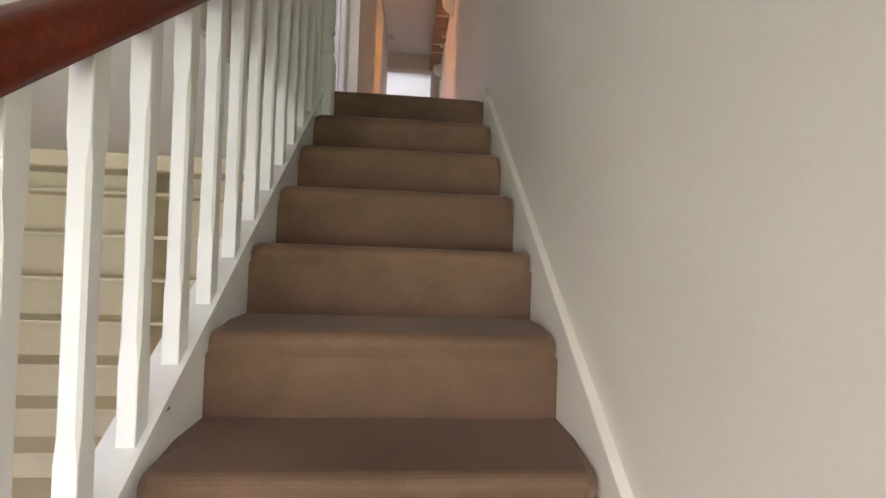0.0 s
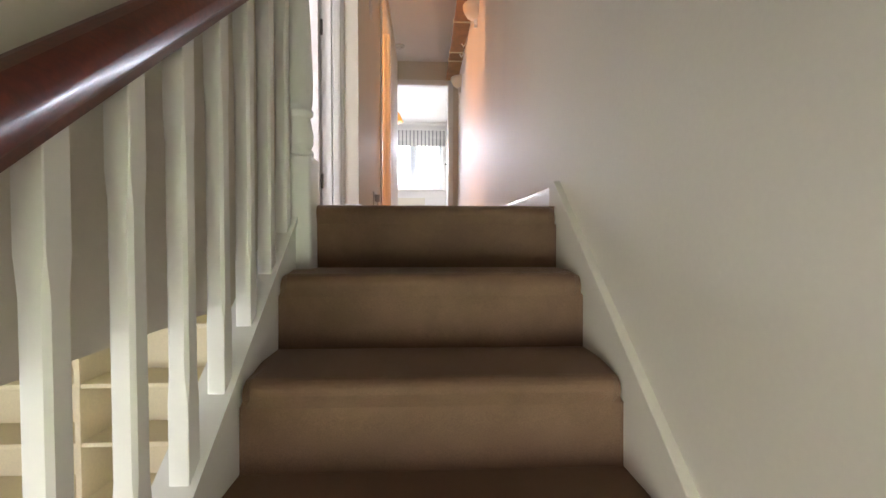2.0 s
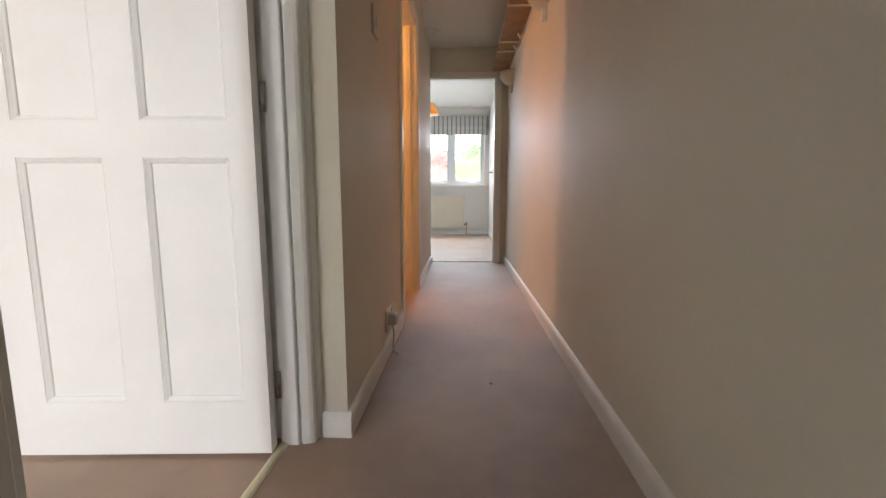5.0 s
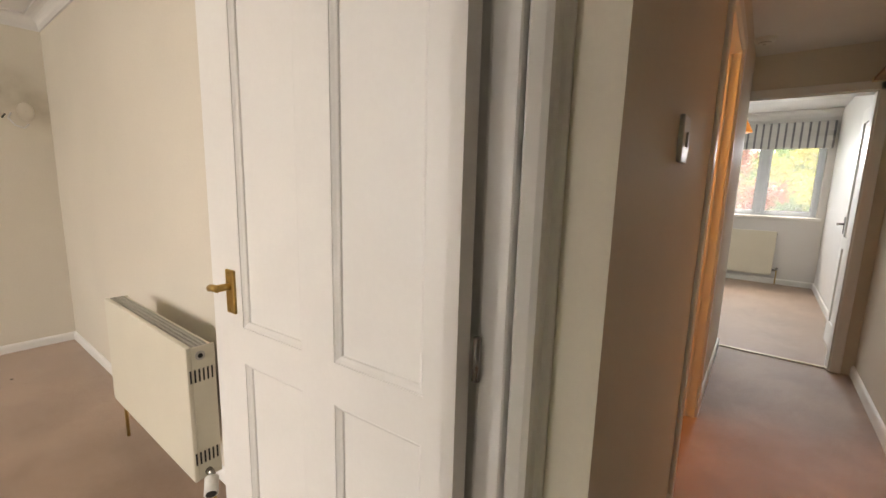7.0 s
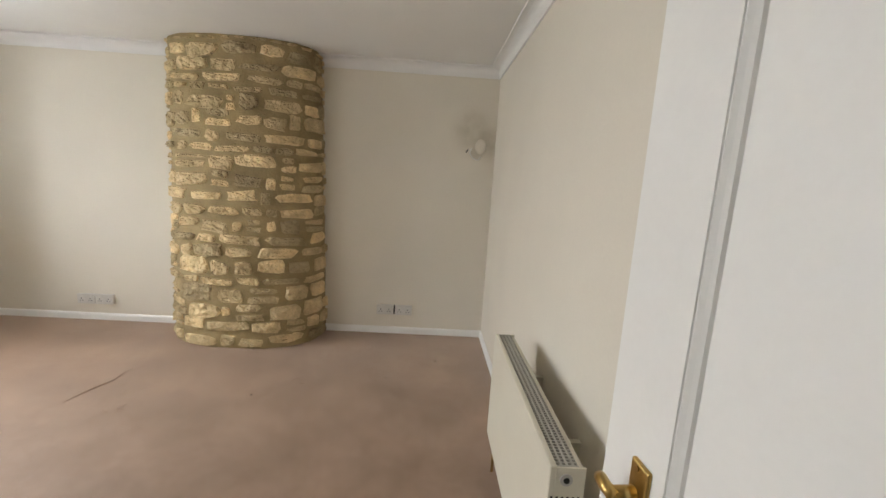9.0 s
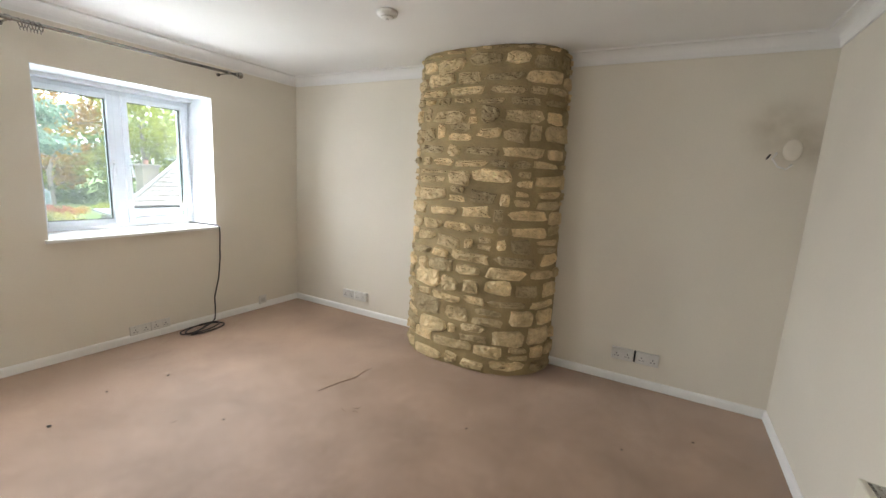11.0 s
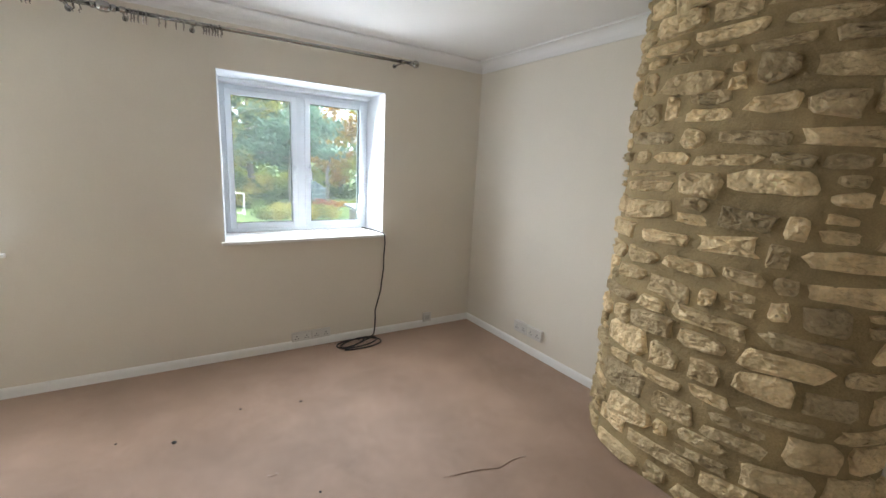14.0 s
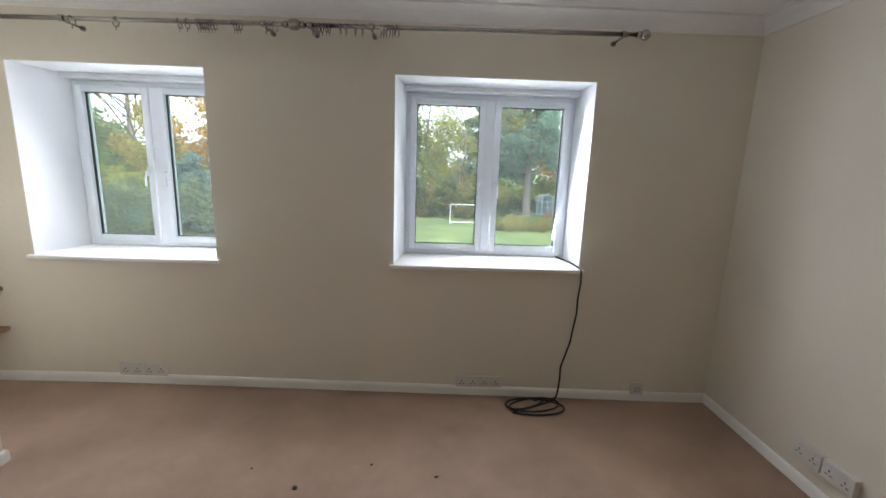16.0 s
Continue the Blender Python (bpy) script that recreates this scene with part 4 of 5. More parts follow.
d3 = thing("doorway_bedroom", (-0.48, Y_END, 0), "white painted lining of the bedroom doorway", "door frame", kind="structure")
part("jamb", boxes((-0.855, -0.83, Y_END - .005, Y_END + .125, 0, 1.95), bevel=.002), M_GLOSS, d3)
part("jamb", boxes((-0.135, -0.11, Y_END - .005, Y_END + .125, 0, 1.95), bevel=.002), M_GLOSS, d3)
part("head", boxes((-0.855, -0.11, Y_END - .005, Y_END + .125, 1.935, 1.96), bevel=.002), M_GLOSS, d3)
part("architrave", boxes((-0.125, -0.065, Y_END - .018, Y_END - .001, 0, 2.0), (X_CL + .001, -0.065, Y_END - .018, Y_END - .001, 1.945, 2.005), bevel=.003), M_GLOSS, d3)
part("door_bar", boxes((-0.845, -0.125, Y_END + .03, Y_END + .065, 0.002, 0.009), bevel=.002), M_TERRA, d3, "pale threshold bar")

# ---- bedroom things ----
M_STRIPE = mat("striped_blind_grey", (0.2, 0.205, 0.22), rough=0.9, vary=0.05, bump=0.1)
M_CLOTH = mat("white_blind_cloth", (0.62, 0.62, 0.60), rough=0.9, vary=0.03, bump=0.1)
M_SHADE = mat("orange_lamp_shade", (0.72, 0.27, 0.05), rough=0.8, vary=0.05, bump=0.05)
M_SHADE.node_tree.nodes["Principled BSDF"].inputs["Emission Color"].default_value = (1.0, 0.35, 0.06, 1)
M_SHADE.node_tree.nodes["Principled BSDF"].inputs["Emission Strength"].default_value = 0.02
bl = thing("roman_blind", (-0.9, Y_BED - .04, 1.83), "grey and white striped roman blind, half drawn up", "blind")
n = 46
for k in range(n):
    dark = k % 2
    xa = -1.86 + (1.86 - 0.02) * (k + .45 * dark) / n
    xb = xa + (1.86 - 0.02) / n * (.55 if dark else 1.45)
    bm = prism([(Y_BED - .03, 2.17), (Y_BED - .07, 2.17), (Y_BED - .085, 2.05), (Y_BED - .075, 1.99), (Y_BED - .095, 1.93), (Y_BED - .085, 1.85), (Y_BED - .05, 1.835)], "x", xa, xb)
    part("stripe", bm, M_STRIPE if dark else M_CLOTH, bl)
pl = thing("pendant_lamp", (-0.97, 5.85, 2.32), "orange fabric pendant lampshade hanging from the bedroom ceiling", "pendant lamp")
part("shade", lathe([(0.155, 1.885), (0.157, 1.89), (0.085, 2.035), (0.083, 2.035), (0.152, 1.888)], -0.97, 5.85, 28), M_SHADE, pl, smooth=True)
part("flex", tube([(-0.97, 5.85, 2.01), (-0.97, 5.85, 2.31)], .004, 8), M_PLASTIC, pl)
part("ceiling_rose", lathe([(.05, 2.32), (.045, 2.30), (.02, 2.285), (.004, 2.285)], -0.97, 5.85, 20), M_PLASTIC, pl, smooth=True)
r2 = radiator("bedroom_radiator", -1.75, -0.44, Y_BED - .10, Y_BED - .03, 0.13, 0.735, "white panel radiator under the bedroom window")
part("valve", tube([(-0.44, Y_BED - .06, .2), (-0.40, Y_BED - .06, .2), (-0.385, Y_BED - .06, .235)], .014, 10), M_STEEL, r2, smooth=True)
part("pipe", tube([(-0.39, Y_BED - .06, .2), (-0.39, Y_BED - .06, .004)], .0075, 8), M_BRASS, r2)
bd = thing("bedroom_door", (-0.07, 4.8, 0), "white panelled bedroom door standing open against the wall", "door")
BX0, BX1, BY0, BY1 = -0.085, -0.045, 4.41, 5.11
part("stiles", boxes((BX0, BX1, BY0, BY0 + .1, .012, 1.93), (BX0, BX1, BY1 - .1, BY1, .012, 1.93), (BX0, BX1, BY0 + .1, BY1 - .1, .012, .2), (BX0, BX1, BY0 + .1, BY1 - .1, .82, .92), (BX0, BX1, BY0 + .1, BY1 - .1, 1.82, 1.93)), M_GLOSS, bd)
for z0, z1 in ((.2, .82), (.92, 1.82)):
    part("door_panel", boxes((BX0 + .012, BX1 - .004, BY0 + .1, BY1 - .1, z0, z1)), M_GLOSS, bd)
hp = part("handle_plate", boxes((BX0 - .006, BX0 + .001, BY1 - .07, BY1 - .035, .94, 1.08), bevel=.002), M_STEEL, bd)
part("lever", tube([(BX0, BY1 - .052, 1.02), (BX0 - .045, BY1 - .052, 1.02), (BX0 - .048, BY1 - .13, 1.018)], .008, 8), M_STEEL, hp, smooth=True)

# ---- lower hall shelving ----
bc = thing("built_in_shelving", (-2.1, 0.71, Z_LOW), "tall cream painted built-in shelving in the lower hall", "shelving")
part("back_board", boxes((-3.4, -0.935, 0.83, 0.848, Z_LOW, -0.28)), M_CREAM, bc)
for k in range(8):
    z = -0.50 - 0.2725 * k
    part("shelf_board", boxes((-3.4, -0.935, 0.60, 0.83, z - .022, z), bevel=.003), M_CREAM, bc)
for x in (-3.38, -2.03, -0.96):
    part("upright", boxes((x - .013, x + .013, 0.594, 0.83, Z_LOW, -0.29), bevel=.002), M_CREAM, bc)
part("back_joint", boxes((-1.942, -1.938, 0.828, 0.8305, Z_LOW, -0.30)), M_DARK, bc, "dark open joint in the back boards")
part("cornice", prism([(0.59, -0.37), (0.575, -0.36), (0.56, -0.315), (0.545, -0.272), (0.83, -0.272), (0.83, -0.37)], "x", -3.4, -0.935), M_CREAM, bc)

# ---- stone chimney breast ----
CY, Z_CH = -0.985, Z_LC


def face_pt(th, z, out=0.0):
    """Point on the chimney's rounded face: th from 0 (south side) to pi (north side)."""
    f = z / Z_CH
    a, p = 0.605 - 0.03 * f, 0.485 - 0.105 * f
    c, s = -math.cos(th), math.sin(th)
    e = 0.80
    x = X_W + (p + out) * abs(s) ** e
    y = CY - 0.03 * f + (a + out) * math.copysign(abs(c) ** e, c)
    return Vector((x, y, z))


ch = thing("stone_chimney", (X_W + .2, CY, 0), "rounded honey limestone rubble chimney breast from floor to ceiling", "chimney breast")
bm = bmesh.new()
NT, NZ = 72, 90
grid = []
for j in range(NZ + 1):
    z = Z_CH * j / NZ
    row = []
    for i in range(NT + 1):
        th = math.pi * i / NT
        d = 0.009 * noise.noise(Vector((th * 6, z * 9, 1.5))) + 0.006 * noise.noise(Vector((th * 17, z * 24, 7.1)))
        row.append(bm.verts.new(face_pt(th, z, d)))
    grid.append(row)
for j in range(NZ):
    for i in range(NT):
        bm.faces.new((grid[j][i], grid[j][i + 1], grid[j + 1][i + 1], grid[j + 1][i]))
part("mortar_core", bm, M_MORTAR, ch, "sandy mortar bed", smooth=True)
rnd = random.Random(11)
# arc length table
TH = [math.pi * i / 400 for i in range(401)]


def arc_table(z):
    pts = [face_pt(t, z) for t in TH]
    s = [0.0]
    for p, q in zip(pts, pts[1:]):
        s.append(s[-1] + (q - p).length)
    return s


def stone(s0, s1, z0, z1, tab, proud):
    """One rubble stone over a stretch of the face: an angular uneven outline and a broken, faceted top."""
    bm = bmesh.new()
    n = rnd.choice((9, 10, 11, 12, 13))
    sc, zc, ha, hb = (s0 + s1) / 2, (z0 + z1) / 2, (s1 - s0) / 2, (z1 - z0) / 2
    e = rnd.uniform(0.32, 0.62)
    tilt, taper = rnd.uniform(-0.07, 0.07), rnd.uniform(-0.28, 0.28)
    ang = [2 * math.pi * (k + rnd.uniform(-.28, .28)) / n for k in range(n)]
    jit = [1 + rnd.uniform(-0.17, 0.11) for _ in range(n)]
    du, dw = rnd.uniform(-.12, .12) * ha, rnd.uniform(-.2, .2) * hb

    def ring(scale, out, rough, shift=0.0):
        vs = []
        for k in range(n):
            c, s_ = math.cos(ang[k]), math.sin(ang[k])
            u = math.copysign(abs(c) ** e, c) * ha * scale * jit[k] + du * shift
            w = math.copysign(abs(s_) ** e, s_) * hb * scale * jit[k] * (1 + taper * c) + tilt * u + dw * shift
            ss = min(max(sc + u, tab[0] + .002), tab[-1] - .002)
            th = float(np.interp(ss, tab, TH))
            vs.append(bm.verts.new(face_pt(th, min(max(zc + w, 0.004), Z_CH - .004), out + rnd.uniform(-rough, rough))))
        return vs
    r0, r1, r2 = ring(1.03, -0.016, 0), ring(1.0, proud * .55, .004), ring(rnd.uniform(.88, .95), proud, .005, .2)
    r4, r3 = ring(0.70, proud * 1.05, .009, .7), ring(0.36, proud * 1.1, .010, 1.0)
    for a, b in ((r0, r1), (r1, r2), (r2, r4), (r4, r3)):
        for k in range(n):
            bm.faces.new((a[k], a[(k + 1) % n], b[(k + 1) % n], b[k]))
    c = bm.verts.new(sum((v.co for v in r3), Vector()) / n + Vector((rnd.uniform(-.003, .005), 0, 0)))
    for k in range(n):
        bm.faces.new((r3[k], r3[(k + 1) % n], c))
    part("stone", bm, M_STONE, ch)


z = 0.012
count = 0
while z < Z_CH - 0.03:
    h = rnd.choice((0.052, 0.065, 0.075, 0.085, 0.092, 0.10, 0.115))
    if z + h > Z_CH - .01:
        h = Z_CH - .012 - z
    tab = arc_table(z + h / 2)
    s = rnd.uniform(-0.06, 0.015)
    while s < tab[-1] - 0.03:
        w = rnd.choice((0.07, 0.10, 0.13, 0.16, 0.19, 0.22, 0.26, 0.30)) * rnd.uniform(0.9, 1.12)
        g = rnd.uniform(0.014, 0.042)
        a, b = max(s, 0.003), min(s + w, tab[-1] - 0.003)
        if b - a > 0.03 and count < 298:
            wave = 0.016 * noise.noise(Vector((s * 3.1, z * 5.0, 2.0)))
            up, dn = rnd.uniform(-.22, .12) * h + wave, rnd.uniform(-.12, .22) * h + wave
            if h > 0.09 and rnd.random() < 0.16:
                m = h * rnd.uniform(.42, .58)
                stone(a, b, z + dn, z + m - .008, tab, rnd.uniform(.007, .02))
                stone(a + .008, b - rnd.uniform(0, .03), z + m + .008, z + h + up, tab, rnd.uniform(.007, .02))
                count += 2
            else:
                stone(a, b, z + dn, z + h + up, tab, rnd.uniform(.008, .026))
                count += 1
        s += w + g
    z += h + rnd.uniform(0.013, 0.024)

# ---- carpet debris ----
for x, y, r in ((-2.998, -2.45, .010), (-2.365, -2.359, .012), (-2.684, -2.518, .008), (-2.128, -2.47, .007), (-2.9, -1.72, .007), (-1.9, -1.6, .008), (-3.6, -0.55, .007), (-2.6, -0.3, .006),
                (-3.9, 0.25, .008), (-4.2, 0.6, .009), (-2.5, 0.3, .007), (-0.62, 0.55, .008), (-0.35, 1.3, .007)):
    fz = floor_z(x, y) if x < -1 else 0.0
    d = thing("carpet_fluff", (x, y, fz), "small dark speck of fluff on the carpet", "debris", "carpet debris")
    bm = bmesh.new()
    bmesh.ops.create_icosphere(bm, subdivisions=1, radius=r)
    for v in bm.verts:
        v.co = Vector((v.co.x * rnd.uniform(.7, 1.3), v.co.y * rnd.uniform(.7, 1.3), v.co.z * .35 + r * .3)) + Vector((x, y, fz))
    part("speck", bm, M_DARK, d)

# carpet crease and furniture dents, worn into the floor
fl = bpy.data.objects["floor_living"]
bm = tube([(-3.42, -1.535, -.004), (-3.49, -1.52, -.001), (-3.60, -1.495, 0.0), (-3.70, -1.455, -.001), (-3.80, -1.47, -.002), (-3.88, -1.455, -.004)], .0055, 8)
for v in bm.verts:
    v.co.z += floor_z(v.co.x, v.co.y)
part("crease", bm, M_CARPET, fl, smooth=True)
for x, y in ((-3.374, -1.25), (-3.37, -1.18), (-3.43, -1.215), (-3.813, -0.335), (-3.79, -0.29), (-2.74, -1.93)):
    t0, rr = rnd.uniform(0, 6), rnd.uniform(.016, .026)
    bm = tube([(x + rr * math.cos(t0 + a * .5) * rnd.uniform(.8, 1.2), y + rr * math.sin(t0 + a * .5) * rnd.uniform(.8, 1.2), -.0045 + .002 * math.sin(a * .6)) for a in range(6)], .0065, 6)
    for v in bm.verts:
        v.co.z += floor_z(v.co.x, v.co.y)
    part("furniture_dent", bm, M_CARPET, fl, smooth=True)

# ---- garden ----
Z_G = -2.75
M_GRASS = mat("autumn_lawn", (0.07, 0.125, 0.035), rough=0.95, vary=0.25, scale=0.35, fine=0.3, fine_scale=9, bump=0.4, bump_scale=14, tint=(0.105, 0.15, 0.04))
M_BARK = mat("grey_bark", (0.20, 0.175, 0.15), rough=0.95, vary=0.25, scale=3, fine=0.2, fine_scale=20, bump=0.5, bump_scale=12)


def leaf(name, colour, tint):
    m = mat(name, colour, rough=0.8, vary=0.3, scale=0.5, fine=0.1, fine_scale=5, bump=0, tint=tint, islands=0.3)
    n, l = m.node_tree.nodes, m.node_tree.links
    b = n["Principled BSDF"]
    tr, mx = n.new("ShaderNodeBsdfTranslucent"), n.new("ShaderNodeMixShader")
    l.new(b.inputs["Base Color"].links[0].from_socket, tr.inputs["Color"])
    mx.inputs[0].default_value = 0.65
    l.new(b.outputs[0], mx.inputs[1]), l.new(tr.outputs[0], mx.inputs[2])
    l.new(mx.outputs[0], n["Material Output"].inputs["Surface"])
    return m


L_PINE = leaf("blue_green_needles", (0.175, 0.275, 0.225), (0.22, 0.32, 0.25))
L_GREEN = leaf("mid_green_leaves", (0.12, 0.19, 0.065), (0.16, 0.22, 0.075))
L_YELLOW = leaf("yellow_autumn_leaves", (0.44, 0.34, 0.08), (0.31, 0.30, 0.09))
L_ORANGE = leaf("orange_autumn_leaves", (0.52, 0.25, 0.05), (0.40, 0.27, 0.07))
L_RED = leaf("red_autumn_leaves", (0.36, 0.08, 0.065), (0.30, 0.11, 0.07))
L_LIME = leaf("yellow_green_leaves", (0.26, 0.32, 0.06), (0.34, 0.36, 0.08))
setting("ground", boxes((-600, 600, -600, 600, Z_G - .4, Z_G)), M_GRASS, "autumn lawn strewn with leaves", "ground")


def leaves(bm, centre, rad, n, size, r):
    """A clump of n small leaf sprays round a centre."""
    for _ in range(n):
        d = Vector((r.gauss(0, 1), r.gauss(0, 1), r.gauss(0, 1)))
        d = d.normalized() * (r.random() ** 0.45)
        p = centre + Vector((d.x * rad[0], d.y * rad[1], d.z * rad[2]))
        u = Vector((r.gauss(0, 1), r.gauss(0, 1), r.gauss(0, 1))).normalized()
        w = u.orthogonal().normalized()
        s = size * r.uniform(.5, 1.3)
        vs = [bm.verts.new(p + u * s), bm.verts.new(p + w * s * .55), bm.verts.new(p - u * s * .9), bm.verts.new(p - w * s * .5)]
        bm.faces.new(vs)


def tree(name, x, y, h, spread, trunk, base, leafmat, density, size, seed, label, conifer=False, limbs=9):
    density, size = density * 2.1, size * .74
    r = random.Random(seed)
    t = thing(name, (x, y, Z_G), label, "tree")
    pts = [(x + r.uniform(-.12, .12) * k, y + r.uniform(-.1, .1) * k, Z_G - .1 + h * .85 * k / 6) for k in range(7)]
    bm = bmesh.new()
    for k in range(6):
        ra, rb = trunk * (1 - k / 7), trunk * (1 - (k + 1) / 7)
        a, b = Vector(pts[k]), Vector(pts[k + 1])
        ring = [[bm.verts.new(c + Vector((q * math.cos(i * math.pi / 4), q * math.sin(i * math.pi / 4), 0))) for i in range(8)] for c, q in ((a, ra), (b, rb))]
        for i in range(8):
            bm.faces.new((ring[0][i], ring[0][(i + 1) % 8], ring[1][(i + 1) % 8], ring[1][i]))
    tr = part("trunk", bm, M_BARK, t)
    crown = bmesh.new()
    lb = bmesh.new()
    for k in range(limbs):
        f = base + (1 - base) * (k + .5) / limbs
        a = r.uniform(0, 6.28) if not conifer else k * 2.4
        start = Vector(pts[min(5, int(f * 6))]) + Vector((0, 0, h * .14 * ((f * 6) % 1)))
        reach = spread * ((1.05 - f) * 1.1 if conifer else (1 - abs(f - .6) * .9)) * r.uniform(.75, 1.15)
        end = start + Vector((reach * math.cos(a), reach * math.sin(a), h * (.02 if conifer else .16) * r.uniform(.6, 1.3)))
        mid = (start + end) / 2 + Vector((r.uniform(-.2, .2), r.uniform(-.2, .2), .15 * reach))
        tube([start, mid, end], trunk * .22 * (1.1 - f * .6), 5, lb)
        for q in range(3):
            e2 = mid.lerp(end, .2 + .4 * q) + Vector((r.uniform(-1, 1), r.uniform(-1, 1), r.uniform(.1, 1.0))) * reach * .35
            tube([mid.lerp(end, .4 * q), e2], trunk * .08, 4, lb)
            leaves(crown, e2, (reach * .35, reach * .35, reach * (.22 if conifer else .3)), int(density * 26), size, r)
        leaves(crown, end, (reach * .45, reach * .45, reach * (.22 if conifer else .36)), int(density * 60), size, r)
        leaves(crown, mid, (reach * .5, reach * .5, reach * (.25 if conifer else .4)), int(density * 50), size, r)
    part("limbs", lb, M_BARK, t)
    part("crown", crown, leafmat, t, "crown of " + leafmat.name.replace("_", " "))


tree("pine_tree", -11.6, -39.5, 17, 4.6, .42, .26, L_PINE, 1.7, .32, 1, "tall blue-green pine behind the lawn", True, 18)
tree("pine_tree", -8.6, -43, 16, 4.2, .36, .2, L_PINE, 1.4, .34, 2, "tall blue-green pine at the garden's end", True, 16)
tree("birch_tree", -5.2, -38, 13, 4.4, .16, .08, L_YELLOW, .9, .15, 3, "thin birch with yellow autumn leaves", False, 14)
tree("birch_tree", -2.4, -41, 14, 4.2, .18, .08, L_LIME, 1.0, .18, 4, "half bare birch with yellow-green leaves", False, 14)
tree("maple_tree", -16.5, -45, 10, 3.6, .25, .12, L_ORANGE, 1.0, .26, 5, "orange autumn maple by the hedge", False, 11)
tree("ash_tree", -22, -42, 13, 5.2, .3, .1, L_LIME, 1.6, .30, 6, "broad yellow-green tree behind the neighbouring house", False, 14)
tree("ash_tree", -29, -40, 12, 5.0, .3, .1, L_LIME, 1.4, .32, 16, "broad yellow-green tree behind the neighbouring house", False, 12)
tree("oak_tree", 3.5, -40, 13, 5.0, .32, .15, L_GREEN, 1.4, .3, 7, "broad green oak beyond the lawn", False, 13)
tree("maple_tree", 14.3, -33.5, 10.5, 2.3, .2, .25, L_ORANGE, .8, .2, 8, "orange-yellow autumn tree on the lawn", False, 11)
tree("bare_tree", 22.5, -37, 17, 6.5, .32, .25, L_YELLOW, .14, .14, 9, "tall nearly bare tree with thin branches", False, 18)
tree("maple_tree", 18.6, -33, 8.0, 2.4, .2, .1, L_YELLOW, 0.8, .22, 10, "yellow autumn tree on the lawn", False, 11)
tree("cypress_tree", 8.6, -30, 9.5, 3.4, .16, .04, L_GREEN, 2.6, .15, 12, "pale green conifer near the house", True, 32)
tree("cypress_tree", 12.2, -27, 5.6, 2.4, .16, .04, L_PINE, 2.4, .14, 13, "dark evergreen conifer near the house", True, 32)
tree("oak_tree", 26, -38, 7, 5.0, .3, .06, L_GREEN, 1.5, .3, 14, "green broadleaf tree beyond the lawn", False, 12)
tree("oak_tree", 29, -34, 6.5, 5.0, .3, .06, L_GREEN, 1.4, .3, 15, "green broadleaf tree beyond the lawn", False, 12)
tree("acer_tree", -2.6, 30, 6.9, 2.5, .14, .1, L_RED, 1.6, .16, 21, "red autumn acer beyond the bedroom window", False, 10)
tree("maple_tree", 1.4, 31, 6.4, 2.5, .14, .1, L_YELLOW, 1.6, .17, 22, "yellow autumn maple beyond the bedroom window", False, 10)
tree("oak_tree", 2.5, 44, 8.5, 4.5, .3, .05, L_GREEN, 1.5, .3, 23, "green tree far behind the bedroom window", False, 12)
tree("oak_tree", -7, 46, 8.0, 4.5, .3, .05, L_GREEN, 1.5, .3, 24, "green tree far behind the bedroom window", False, 12)

bm = bmesh.new()
r = random.Random(31)
for k in range(760):
    x = -70 + 130 * k / 760
    top = (8.6 if x < 6 else 5.0 if x > 12 else 8.6 - .6 * (x - 6)) + (3.4 if x < 6 else 1.6) * noise.noise(Vector((x * .11, 3.3, 0))) + 1.2 * noise.noise(Vector((x * .4, 9.3, 0)))
    leaves(bm, Vector((x, -54 + r.uniform(-4, 4), Z_G + .6 + r.random() * top)), (1.9, 1.6, 1.5), 60, .36, r)
tagged(part("far_hedge_foliage", bm, L_GREEN), "dense green hedge and woods behind the garden", "hedge", kind="stuff")
bm = bmesh.new()
for k in range(60):
    x = -24 + 26 * k / 60
    leaves(bm, Vector((x, -45 + r.uniform(-.6, .6), Z_G + .8 + r.uniform(-.2, .3))), (.7, .6, .9), 70, .2, r)
tagged(part("garden_hedge_foliage", bm, L_GREEN), "clipped green garden hedge", "hedge", kind="stuff")
bm = bmesh.new()
for k in range(150):
    x = -22 + 44 * k / 150
    leaves(bm, Vector((x, 52 + r.uniform(-2, 2), Z_G + 1.0 + r.random() * (5.4 + 1.6 * noise.noise(Vector((x * .3, 1.7, 0)))))), (1.6, 1.4, 1.3), 60, .4, r)
tagged(part("north_hedge_foliage", bm, L_GREEN), "green woods behind the house", "hedge", kind="stuff")


def border(name, x0, x1, y0, y1, top, n, m, size, label, seed):
    """Uncut shrubs massed along a stretch of the garden."""
    r = random.Random(seed)
    bm = bmesh.new()
    for _ in range(n):
        x, f = r.uniform(x0, x1), r.random()
        h = top * (.62 + .45 * noise.noise(Vector((x * .55, seed, 0))) + .15 * noise.noise(Vector((x * 1.7, seed, 4))))
        leaves(bm, Vector((x, y0 + (y1 - y0) * r.random(), Z_G + .15 + f * max(h, .3))), (.55, .5, .42), 44, size, r)
    tagged(part(name, bm, m), label, "shrubbery", kind="stuff")


